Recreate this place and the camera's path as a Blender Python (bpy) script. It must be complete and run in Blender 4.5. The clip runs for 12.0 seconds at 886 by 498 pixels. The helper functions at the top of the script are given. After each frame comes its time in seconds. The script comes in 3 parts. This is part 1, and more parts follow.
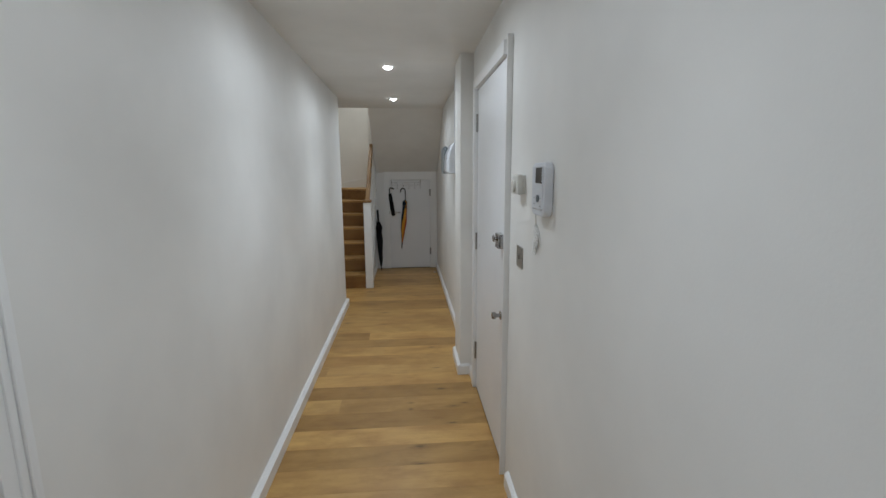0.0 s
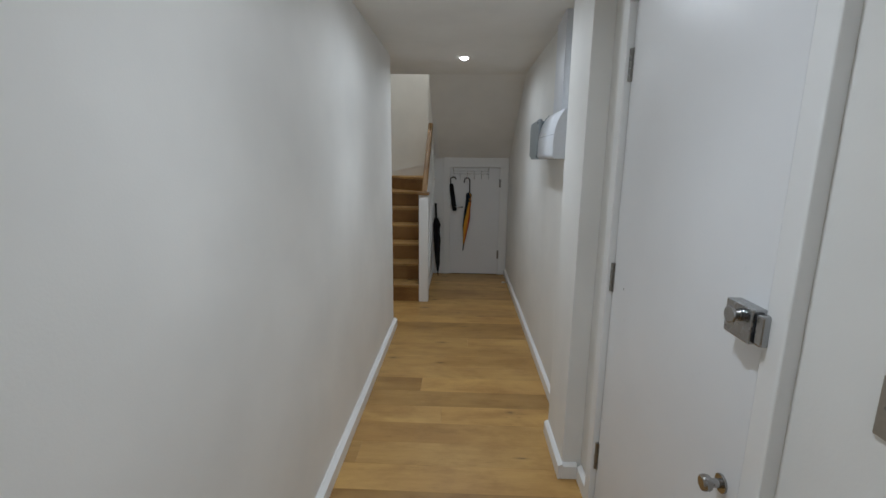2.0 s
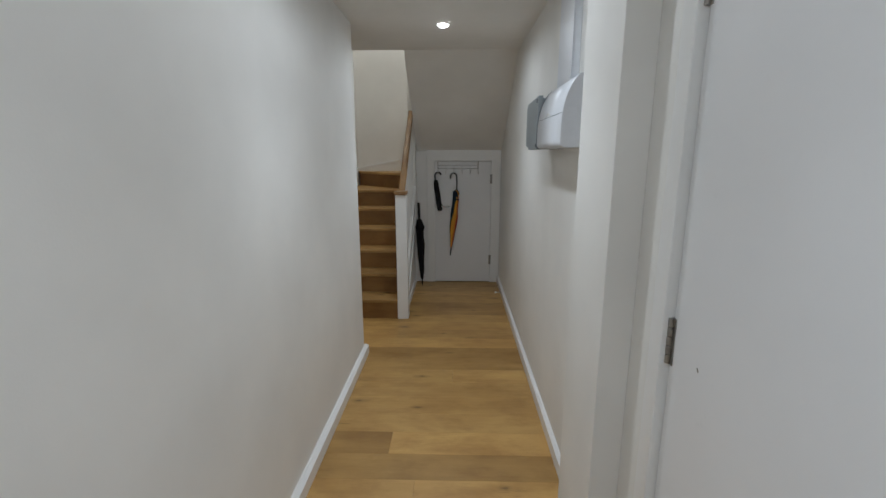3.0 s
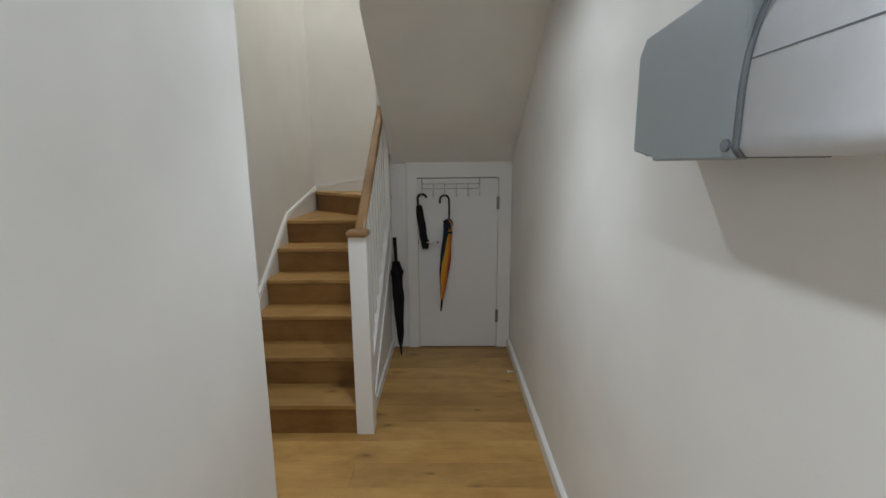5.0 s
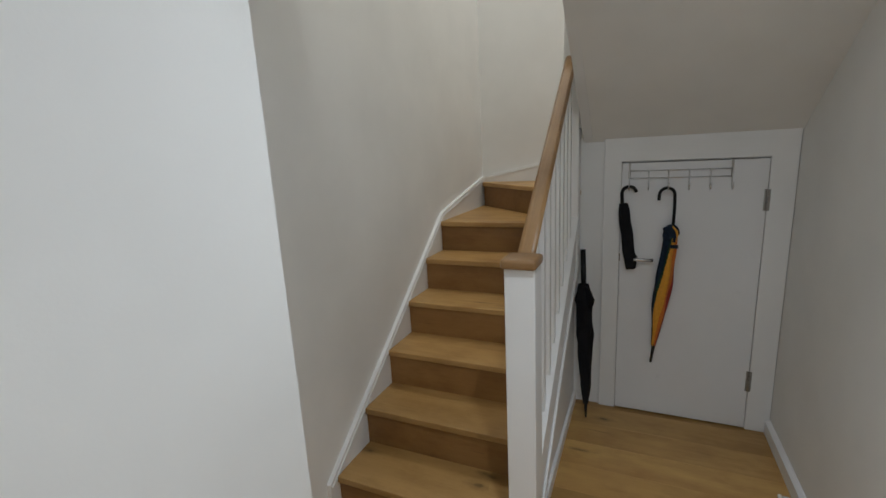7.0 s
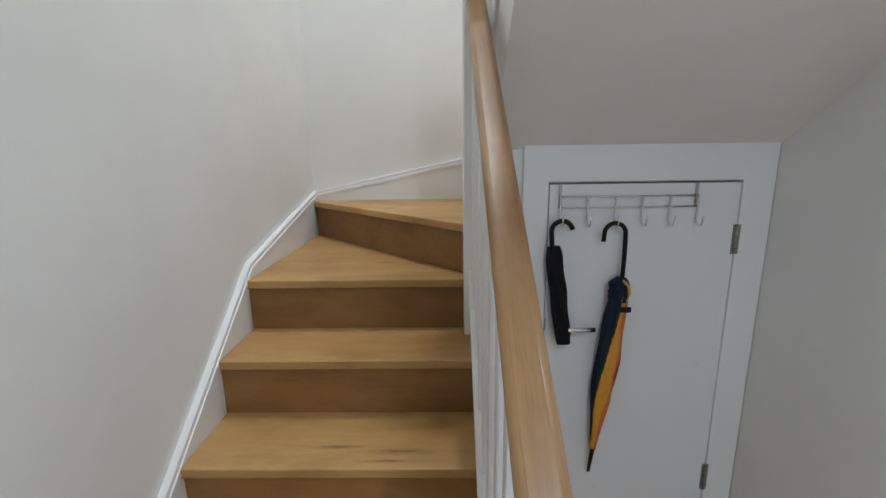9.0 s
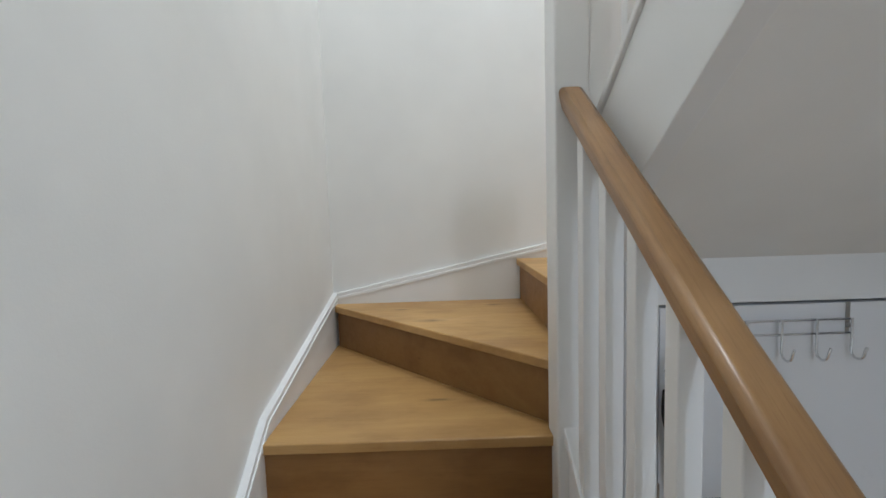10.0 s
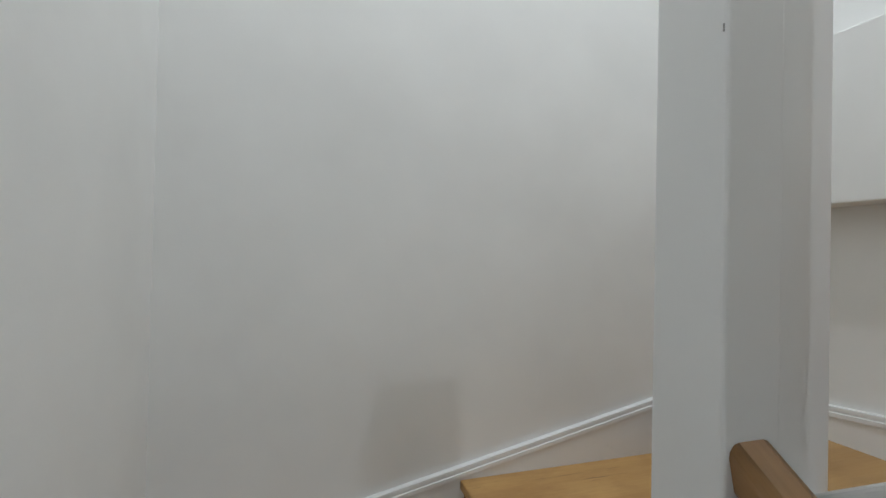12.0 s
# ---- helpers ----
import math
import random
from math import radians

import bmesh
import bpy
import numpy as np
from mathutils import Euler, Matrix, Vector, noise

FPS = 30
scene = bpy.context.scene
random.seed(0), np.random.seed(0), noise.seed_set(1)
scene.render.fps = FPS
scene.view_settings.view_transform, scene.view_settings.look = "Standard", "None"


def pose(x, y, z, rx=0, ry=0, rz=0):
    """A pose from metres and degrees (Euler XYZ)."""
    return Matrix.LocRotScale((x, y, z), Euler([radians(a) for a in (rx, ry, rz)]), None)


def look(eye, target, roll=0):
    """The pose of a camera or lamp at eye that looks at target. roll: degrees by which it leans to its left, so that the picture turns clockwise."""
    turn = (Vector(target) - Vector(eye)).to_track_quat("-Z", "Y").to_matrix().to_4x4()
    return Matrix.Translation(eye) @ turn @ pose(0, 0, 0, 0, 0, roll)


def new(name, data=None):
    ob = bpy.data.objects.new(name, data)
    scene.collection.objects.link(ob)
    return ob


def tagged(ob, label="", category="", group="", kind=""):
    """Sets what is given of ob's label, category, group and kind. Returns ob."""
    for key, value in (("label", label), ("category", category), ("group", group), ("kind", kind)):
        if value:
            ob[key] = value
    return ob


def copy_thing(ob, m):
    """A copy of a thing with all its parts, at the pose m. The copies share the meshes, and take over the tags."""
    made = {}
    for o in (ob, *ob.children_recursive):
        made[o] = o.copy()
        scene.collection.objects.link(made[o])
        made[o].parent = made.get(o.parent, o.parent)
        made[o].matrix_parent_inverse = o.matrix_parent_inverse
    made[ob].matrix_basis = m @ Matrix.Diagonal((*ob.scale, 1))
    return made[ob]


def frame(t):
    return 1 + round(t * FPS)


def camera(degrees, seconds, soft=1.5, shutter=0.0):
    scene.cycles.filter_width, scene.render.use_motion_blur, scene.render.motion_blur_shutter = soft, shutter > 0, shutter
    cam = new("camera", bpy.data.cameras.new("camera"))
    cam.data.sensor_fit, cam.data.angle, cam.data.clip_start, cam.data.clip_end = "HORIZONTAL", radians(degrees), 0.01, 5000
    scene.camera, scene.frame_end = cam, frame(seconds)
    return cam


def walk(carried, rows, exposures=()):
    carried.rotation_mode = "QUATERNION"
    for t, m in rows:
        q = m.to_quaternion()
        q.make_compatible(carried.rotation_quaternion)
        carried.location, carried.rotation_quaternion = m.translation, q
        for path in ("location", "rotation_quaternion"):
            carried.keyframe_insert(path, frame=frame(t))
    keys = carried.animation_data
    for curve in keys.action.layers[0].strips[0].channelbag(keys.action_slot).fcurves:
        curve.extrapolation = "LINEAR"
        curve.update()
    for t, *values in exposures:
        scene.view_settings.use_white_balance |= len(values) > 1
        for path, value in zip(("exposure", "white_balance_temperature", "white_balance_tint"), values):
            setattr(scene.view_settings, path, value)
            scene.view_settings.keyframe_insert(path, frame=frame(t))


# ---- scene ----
cam = camera(90.1, 12.0)
PATH = [
    (0, (0.326, -0.296, 1.486), (0.483, 1.669, 1.145), -0.3),
    (0.5, (0.268, 0.0, 1.48), (0.274, 1.967, 1.123), -0.6),
    (1, (0.263, 0.328, 1.469), (0.156, 2.29, 1.099), -0.4),
    (1.5, (0.264, 0.603, 1.474), (0.121, 2.561, 1.094), 0.0),
    (2, (0.204, 0.923, 1.465), (0.122, 2.883, 1.071), 0.6),
    (2.5, (0.215, 1.251, 1.449), (0.161, 3.207, 1.037), 0.1),
    (3, (0.287, 1.612, 1.456), (0.23, 3.567, 1.036), -0.1),
    (3.2, (0.284, 1.748, 1.456), (0.23, 3.702, 1.033), -0.1),
    (4.8, (0.291, 2.999, 1.482), (0.263, 4.96, 1.09), -0.5),
    (5, (0.277, 3.14, 1.471), (0.26, 5.106, 1.101), -0.5),
    (5.5, (0.245, 3.435, 1.465), (0.242, 5.404, 1.108), -0.5),
    (6, (0.254, 3.722, 1.478), (-0.015, 5.671, 1.12), -1.4),
    (6.5, (0.223, 3.9, 1.465), (-0.358, 5.777, 1.092), -1.9),
    (7, (0.139, 4.111, 1.461), (-0.665, 5.894, 1.046), -2.9),
    (7.2, (0.102, 4.212, 1.464), (-0.684, 6.002, 1.041), -2.4),
    (8.8, (-0.165, 5.042, 1.474), (-0.551, 6.96, 1.069), -0.2),
    (9, (-0.273, 5.116, 1.489), (-0.308, 7.067, 1.052), -0.8),
    (9.2, (-0.327, 5.176, 1.526), (-0.207, 7.117, 1.063), -1.1),
    (9.5, (-0.419, 5.236, 1.556), (-0.292, 7.187, 1.135), -0.7),
    (10, (-0.497, 5.474, 1.639), (-0.491, 7.466, 1.466), -1.8),
    (10.5, (-0.549, 5.683, 1.758), (-0.547, 7.683, 1.704), -1.5),
    (11, (-0.596, 5.881, 1.879), (-0.449, 7.875, 1.857), -1.0),
    (11.5, (-0.612, 6.012, 1.948), (-0.15, 7.958, 1.935), -1.0),
    (12, (-0.626, 6.163, 2.089), (-0.029, 8.071, 2.11), 1.2),
]
EXPOSURES = [(0, -0.02, 5950, 10), (1, -0.12, 6050, 10), (2.5, -0.20, 5900, 10), (3, -0.08, 6000, 10), (5, 0.14, 6120, 10), (5.5, 0.34, 6120, 10), (7, 0.26, 5980, 10), (8.8, 0.78, 5550, 10), (9.5, 1.04, 5430, 10), (10, 0.82, 5420, 10), (10.5, 0.42, 5540, 10), (11, 0.34, 5480, 10), (12, 0.26, 5440, 10)]
walk(cam, [(t, look(eye, target, roll)) for t, eye, target, roll in PATH], EXPOSURES)

# ---- world ----
world = bpy.data.worlds.new("world")
scene.world = world
world.use_nodes = True
world.node_tree.nodes["Background"].inputs[0].default_value = (0.8, 0.88, 1.0, 1)
world.node_tree.nodes["Background"].inputs[1].default_value = 0.05

# ---- plan ----
XL, XR = -0.386, 0.785          # corridor walls
XS = -0.985                       # stair wall
YB, YE = -2.2, 4.640            # back of the corridor, end of its left wall
YF = 7.42                       # far wall behind the winders
YD = 6.595                      # wall of the cupboard under the stairs
YC = 5.39                       # edge of the corridor ceiling
ZC, ZU, ZT = 2.270, 2.485, 4.9  # ceiling, upper floor, upper ceiling
RISE, GO, Y1 = 0.1775, 0.2335, 5.374
SX0, SX1 = -0.966, -0.206       # ends of the lower treads
UX0, UX1 = -0.10, 0.768         # ends of the upper treads
SLOPE = RISE / GO


def nose(y):
    """Height of the line over the nosings of the lower flight."""
    return RISE + (y - Y1) * SLOPE


# ---- lamps ----
def downlight_lamp(x, y, z, watts, colour, size=0.03, spread=180, edge=0.6):
    """The light of a recessed downlight, fading smoothly towards the edge of its beam."""
    lamp = bpy.data.lights.new("downlight_lamp", "SPOT")
    lamp.energy, lamp.color, lamp.shadow_soft_size = watts, colour, size
    lamp.spot_size, lamp.spot_blend = radians(spread), edge
    ob = new("downlight_lamp", lamp)
    ob.matrix_world = look((x, y, z), (x, y + 0.001, z - 1))
    return ob


COOL, WARM = (0.88, 0.93, 0.95), (0.95, 0.93, 0.845)
DOWNLIGHTS = [(0.20, 4.68), (0.20, 3.22), (0.20, 1.76), (0.20, 0.30), (0.20, -1.16)]
UPPER_DOWNLIGHTS = [(-0.08, 6.78), (0.12, 5.0)]
for lx, ly in DOWNLIGHTS:
    downlight_lamp(lx, ly, ZC - 0.030, 12 if ly > 4 else 11.5 if ly > 1 else 8.5, COOL)
    downlight_lamp(lx, ly, ZC - 0.031, 25 if ly > 4 else 22 if ly > 1 else 17, COOL, 0.03, 105, 1.0)
for lx, ly in UPPER_DOWNLIGHTS:
    downlight_lamp(lx, ly, ZT - 0.030, 68 if ly > 6 else 46, WARM, 0.045)


# ---- materials ----
def nodes_of(name):
    mat = bpy.data.materials.new(name)
    mat.use_nodes = True
    return mat, mat.node_tree.nodes, mat.node_tree.links, mat.node_tree.nodes["Principled BSDF"]


def noise_node(n, l, scale, detail=4, vector=None, rough=0.55):
    tex = n.new("ShaderNodeTexNoise")
    tex.inputs["Scale"].default_value, tex.inputs["Detail"].default_value, tex.inputs["Roughness"].default_value = scale, detail, rough
    if vector is not None:
        l.new(vector, tex.inputs["Vector"])
    return tex


def ramp_node(n, l, fac, stops):
    ramp = n.new("ShaderNodeValToRGB")
    while len(ramp.color_ramp.elements) < len(stops):
        ramp.color_ramp.elements.new(0.5)
    for e, (p, c) in zip(ramp.color_ramp.elements, stops):
        e.position, e.color = p, (*c, 1)
    l.new(fac, ramp.inputs[0])
    return ramp


def mix_node(n, l, kind, fac, a, b):
    mix = n.new("ShaderNodeMix")
    mix.data_type, mix.blend_type = "RGBA", kind
    for socket, value in ((mix.inputs["Factor"], fac), (mix.inputs["A"], a), (mix.inputs["B"], b)):
        if isinstance(value, (int, float)):
            socket.default_value = value
        elif isinstance(value, tuple):
            socket.default_value = (*value, 1)
        else:
            l.new(value, socket)
    return mix.outputs["Result"]


def bump_node(n, l, bsdf, height, strength, distance=0.001):
    bump = n.new("ShaderNodeBump")
    bump.inputs["Strength"].default_value, bump.inputs["Distance"].default_value = strength, distance
    l.new(height, bump.inputs["Height"])
    l.new(bump.outputs[0], bsdf.inputs["Normal"])
    return bump


def paint(name, colour, rough=0.6, grain=160, strength=0.25, vary=0.05, scuff=0.0):
    """Painted surface: faint patches, a roller stipple and, where asked, scuffs."""
    mat, n, l, b = nodes_of(name)
    pos = n.new("ShaderNodeTexCoord").outputs["Object"]
    big = noise_node(n, l, 2.3, 3, pos)
    dark = tuple(c * (1 - vary) for c in colour)
    light = tuple(min(1, c * (1 + vary * 0.6)) for c in colour)
    col = ramp_node(n, l, big.outputs[0], [(0.3, dark), (0.7, light)]).outputs[0]
    if scuff:
        spots = noise_node(n, l, 9, 8, pos, 0.7)
        mask = ramp_node(n, l, spots.outputs[0], [(0.64, (0, 0, 0)), (0.74, (scuff,) * 3)]).outputs[0]
        col = mix_node(n, l, "MIX", mask, col, tuple(c * 0.72 for c in colour))
    l.new(col, b.inputs["Base Color"])
    fine = noise_node(n, l, grain, 3, pos)
    rr = ramp_node(n, l, fine.outputs[0], [(0.3, (rough - 0.06,) * 3), (0.7, (rough + 0.06,) * 3)])
    l.new(rr.outputs[0], b.inputs["Roughness"])
    bump_node(n, l, b, fine.outputs[0], strength, 0.0008)
    return mat


def plain(name, colour, rough=0.5, metal=0.0, vary=0.08, grain=40.0, strength=0.05):
    mat, n, l, b = nodes_of(name)
    pos = n.new("ShaderNodeTexCoord").outputs["Object"]
    tex = noise_node(n, l, grain, 5, pos)
    col = ramp_node(n, l, tex.outputs[0], [(0.3, tuple(c * (1 - vary) for c in colour)), (0.7, tuple(min(1, c * (1 + vary)) for c in colour))])
    l.new(col.outputs[0], b.inputs["Base Color"])
    b.inputs["Metallic"].default_value = metal
    rr = ramp_node(n, l, tex.outputs[0], [(0.3, (max(0.03, rough - 0.05),) * 3), (0.7, (rough + 0.07,) * 3)])
    l.new(rr.outputs[0], b.inputs["Roughness"])
    bump_node(n, l, b, tex.outputs[0], strength, 0.0005)
    return mat


def oak(name, axis, light, dark, rough=0.42, knots=1.0, fine=1.0, tilt=0.0, marks=(), flat=True, streak=0.0):
    """Oiled oak with its grain along the axis 0, 1 or 2, changed from piece to piece; marks: (x, y, half length, half width) of knots."""
    mat, n, l, b = nodes_of(name)
    pos = n.new("ShaderNodeTexCoord").outputs["Object"]
    rnd = n.new("ShaderNodeObjectInfo").outputs["Random"]
    shift = n.new("ShaderNodeVectorMath")
    shift.operation = "MULTIPLY_ADD"
    l.new(rnd, shift.inputs[0])
    shift.inputs[1].default_value = (37.0, 23.0, 11.0)
    turned = n.new("ShaderNodeMapping")
    turned.inputs["Rotation"].default_value = (radians(tilt), 0, 0)
    l.new(pos, turned.inputs["Vector"])
    l.new(turned.outputs[0], shift.inputs[2])

    def stretched(along, across):
        mapping = n.new("ShaderNodeMapping")
        scale = [across] * 3
        scale[axis] = along
        mapping.inputs["Scale"].default_value = scale
        l.new(shift.outputs[0], mapping.inputs["Vector"])
        return mapping.outputs[0]

    def math_node(kind, a, b):
        m = n.new("ShaderNodeMath")
        m.operation = kind
        for socket, value in ((m.inputs[0], a), (m.inputs[1], b)):
            if isinstance(value, (int, float)):
                socket.default_value = value
            else:
                l.new(value, socket)
        return m.outputs[0]

    broad = noise_node(n, l, 1.0, 2, stretched(1.5, 4.0))
    broad.inputs["Distortion"].default_value = 0.8
    grain = noise_node(n, l, 1.0, 6, stretched(3.5, 48.0), 0.65)
    pores = noise_node(n, l, 1.0, 4, stretched(14.0, 420.0), 0.7)
    mid = tuple((p + q) / 2 for p, q in zip(light, dark))
    col = ramp_node(n, l, broad.outputs[0], [(0.25, dark), (0.5, mid), (0.75, light)]).outputs[0]
    g = ramp_node(n, l, grain.outputs[0], [(0.25, (0.80, 0.76, 0.70)), (0.6, (1, 1, 1))]).outputs[0]
    col = mix_node(n, l, "MULTIPLY", 0.38 * fine, col, g)
    p = ramp_node(n, l, pores.outputs[0], [(0.3, (0.7, 0.64, 0.58)), (0.45, (1, 1, 1))]).outputs[0]
    col = mix_node(n, l, "MULTIPLY", 0.5 * fine, col, p)
    # clouds of darker figure across the grain
    cloud = noise_node(n, l, 1.0, 5, stretched(4.5, 9.0), 0.62)
    cl = ramp_node(n, l, cloud.outputs[0], [(0.34, (0.76, 0.71, 0.64)), (0.54, (1.0, 1.0, 1.0)), (0.8, (1.07, 1.06, 1.05))]).outputs[0]
    col = mix_node(n, l, "MULTIPLY", 0.75 * min(1, fine), col, cl)
    if streak:
        line = noise_node(n, l, 1.0, 4, stretched(5.0, 150.0), 0.6)
        st = ramp_node(n, l, line.outputs[0], [(0.34, (0.46, 0.40, 0.34)), (0.5, (0.92, 0.91, 0.90)), (0.7, (1.2, 1.2, 1.2))]).outputs[0]
        col = mix_node(n, l, "MULTIPLY", streak, col, st)
    # each piece a little lighter or darker
    tone = ramp_node(n, l, rnd, [(0.0, (0.75, 0.71, 0.65)), (0.35, (0.92, 0.91, 0.89)), (0.7, (1.07, 1.06, 1.05)), (1.0, (1.20, 1.19, 1.16))]).outputs[0]
    col = mix_node(n, l, "MULTIPLY", 1.0, col, tone)
    if knots:
        deep = tuple(c * 0.30 for c in dark)
        warp = noise_node(n, l, 1.0, 5, stretched(26.0, 60.0), 0.65).outputs[0]
        # fine dark checks along the grain, in places
        crack = noise_node(n, l, 1.0, 3, stretched(6.0, 130.0), 0.5).outputs[0]
        where = noise_node(n, l, 1.0, 2, stretched(2.4, 8.0)).outputs[0]
        c1 = ramp_node(n, l, crack, [(0.62, (0, 0, 0)), (0.70, (0.75,) * 3)]).outputs[0]
        c2 = ramp_node(n, l, where, [(0.60, (0, 0, 0)), (0.70, (1, 1, 1))]).outputs[0]
        col = mix_node(n, l, "MIX", math_node("MULTIPLY", c1, c2), col, deep)
        # scattered knots with a brown halo
        vor = n.new("ShaderNodeTexVoronoi")
        vor.voronoi_dimensions = "2D" if flat else "3D"
        vor.inputs["Scale"].default_value = 1.0
        l.new(stretched(1.9, 4.6) if flat else stretched(5.0, 9.0), vor.inputs["Vector"])
        dist = math_node("ADD", vor.outputs["Distance"], math_node("MULTIPLY", warp, 0.13))
        some = n.new("ShaderNodeSeparateColor")
        l.new(vor.outputs["Color"], some.inputs[0])
        gate = ramp_node(n, l, some.outputs[0], [(0.70, (0, 0, 0)), (0.74, (1, 1, 1))]).outputs[0]
        mask = ramp_node(n, l, dist, [(0.082, (0.85 * knots,) * 3), (0.11, (knots * 0.40,) * 3), (0.20, (0, 0, 0))]).outputs[0]
        col = mix_node(n, l, "MIX", math_node("MULTIPLY", mask, gate), col, deep)
        # knots that stand out
        place = n.new("ShaderNodeNewGeometry").outputs["Position"]
        for mx, my, rx, ry in marks:
            away = n.new("ShaderNodeVectorMath")
            away.operation = "SUBTRACT"
            l.new(place, away.inputs[0])
            away.inputs[1].default_value = (mx, my, 0)
            size = n.new("ShaderNodeVectorMath")
            size.operation = "MULTIPLY"
            l.new(away.outputs[0], size.inputs[0])
            size.inputs[1].default_value = (1 / rx, 1 / ry, 0)
            long = n.new("ShaderNodeVectorMath")
            long.operation = "LENGTH"
            l.new(size.outputs[0], long.inputs[0])
            d = math_node("ADD", long.outputs["Value"], math_node("MULTIPLY", warp, 1.5))
            spot_mask = ramp_node(n, l, math_node("MULTIPLY", d, 0.4), [(0.40, (0.72,) * 3), (0.56, (0.32,) * 3), (0.85, (0, 0, 0))]).outputs[0]
            col = mix_node(n, l, "MIX", spot_mask, col, deep)
    l.new(col, b.inputs["Base Color"])
    rr = ramp_node(n, l, grain.outputs[0], [(0.2, (rough + 0.12,) * 3), (0.8, (rough - 0.04,) * 3)])
    l.new(rr.outputs[0], b.inputs["Roughness"])
    bump_node(n, l, b, line.outputs[0] if streak else pores.outputs[0], 0.25, 0.0006)
    return mat


M_WALL = paint("wall_paint", (0.83, 0.82, 0.79), 0.62)
M_CEIL = paint("ceiling_paint", (0.86, 0.85, 0.82), 0.7)
M_TRIM = paint("trim_paint", (0.85, 0.85, 0.84), 0.34, 70, 0.06, 0.03)
M_DOOR = paint("door_paint", (0.81, 0.815, 0.825), 0.36, 60, 0.08, 0.03, 0.25)
M_STAIRPAINT = paint("stair_paint", (0.84, 0.835, 0.82), 0.38, 70, 0.08, 0.03, 0.3)
FLOOR_KNOTS = [(0.322, 2.397, 0.026, 0.012), (0.326, 2.318, 0.018, 0.016), (0.674, 2.368, 0.030, 0.014), (0.578, 2.143, 0.036, 0.012),
               (0.53, 2.91, 0.045, 0.009), (0.065, 3.955, 0.036, 0.013), (0.244, 4.69, 0.034, 0.014), (0.510, 3.32, 0.030, 0.016),
               (0.189, 5.05, 0.030, 0.012), (0.62, 5.78, 0.05, 0.008), (-0.087, 6.13, 0.07, 0.012), (0.459, 5.62, 0.03, 0.018)]
TREAD_KNOTS = [(-0.671, 7.248, 0.034, 0.013), (-0.287, 7.289, 0.034, 0.016), (-0.522, 6.778, 0.050, 0.012), (0.135, 7.03, 0.032, 0.018),
               (-0.579, 6.161, 0.075, 0.009), (-0.409, 6.142, 0.10, 0.011), (-0.44, 6.105, 0.08, 0.007), (-0.40, 5.60, 0.03, 0.010)]
M_OAK = oak("oak_floor", 0, (0.575, 0.362, 0.124), (0.395, 0.222, 0.066), 0.36, marks=FLOOR_KNOTS)
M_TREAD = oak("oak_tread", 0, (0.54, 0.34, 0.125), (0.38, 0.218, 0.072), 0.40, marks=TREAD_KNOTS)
# the treads' oak again, its colour darkened to hold the shade on the risers
M_RISER_SHADED = oak("oak_riser_shaded", 0, (0.33, 0.178, 0.058), (0.225, 0.112, 0.032), 0.45, flat=False)
M_RAIL = oak("oak_rail", 1, (0.50, 0.305, 0.137), (0.37, 0.212, 0.09), 0.29, 0.0, 1.2, -36, streak=0.18)
M_CAP = oak("oak_cap", 0, (0.36, 0.205, 0.085), (0.26, 0.142, 0.055), 0.34, 0.0, 1.2)
M_GAP = plain("joint_dark", (0.035, 0.024, 0.014), 0.9)
M_CHROME = plain("chrome", (0.75, 0.76, 0.78), 0.12, 1.0, 0.04)
M_STEEL = plain("brushed_steel", (0.42, 0.40, 0.37), 0.34, 1.0, 0.08, 120)
M_LATCH = plain("satin_chrome", (0.40, 0.40, 0.40), 0.24, 1.0, 0.06, 30, 0.02)
M_KNOB = plain("dull_chrome", (0.36, 0.35, 0.34), 0.16, 1.0, 0.1, 60, 0.02)
M_HINGE = plain("hinge_steel", (0.34, 0.33, 0.31), 0.38, 1.0, 0.15, 90)
M_PLASTIC = plain("white_plastic", (0.71, 0.73, 0.77), 0.35, 0, 0.03)
M_CORD = plain("pale_cord", (0.83, 0.82, 0.79), 0.6, 0, 0.03)
M_CREAM = plain("aged_white_plastic", (0.68, 0.67, 0.62), 0.4, 0, 0.04)
M_GREY = plain("grey_enclosure", (0.30, 0.335, 0.355), 0.45, 0, 0.04)
M_GREYEDGE = plain("grey_edge", (0.16, 0.18, 0.20), 0.5, 0, 0.1)
M_BLACK = plain("black_cloth", (0.008, 0.008, 0.010), 0.7, 0, 0.4, 60, 0.3)
M_BLACKPLASTIC = plain("black_plastic", (0.010, 0.010, 0.011), 0.35, 0, 0.3)
M_SCREEN = plain("dark_screen", (0.018, 0.02, 0.023), 0.12, 0, 0.1)
M_NAVY = plain("navy_cloth", (0.008, 0.018, 0.035), 0.65, 0, 0.3, 80, 0.3)
M_GREEN = plain("green_cloth", (0.010, 0.038, 0.020), 0.65, 0, 0.3, 80, 0.3)
M_YELLOW = plain("yellow_cloth", (0.65, 0.30, 0.02), 0.6, 0, 0.12, 80, 0.3)
M_ORANGE = plain("orange_cloth", (0.55, 0.15, 0.015), 0.6, 0, 0.12, 80, 0.3)
M_RED = plain("red_cloth", (0.30, 0.03, 0.02), 0.6, 0, 0.15, 80, 0.3)

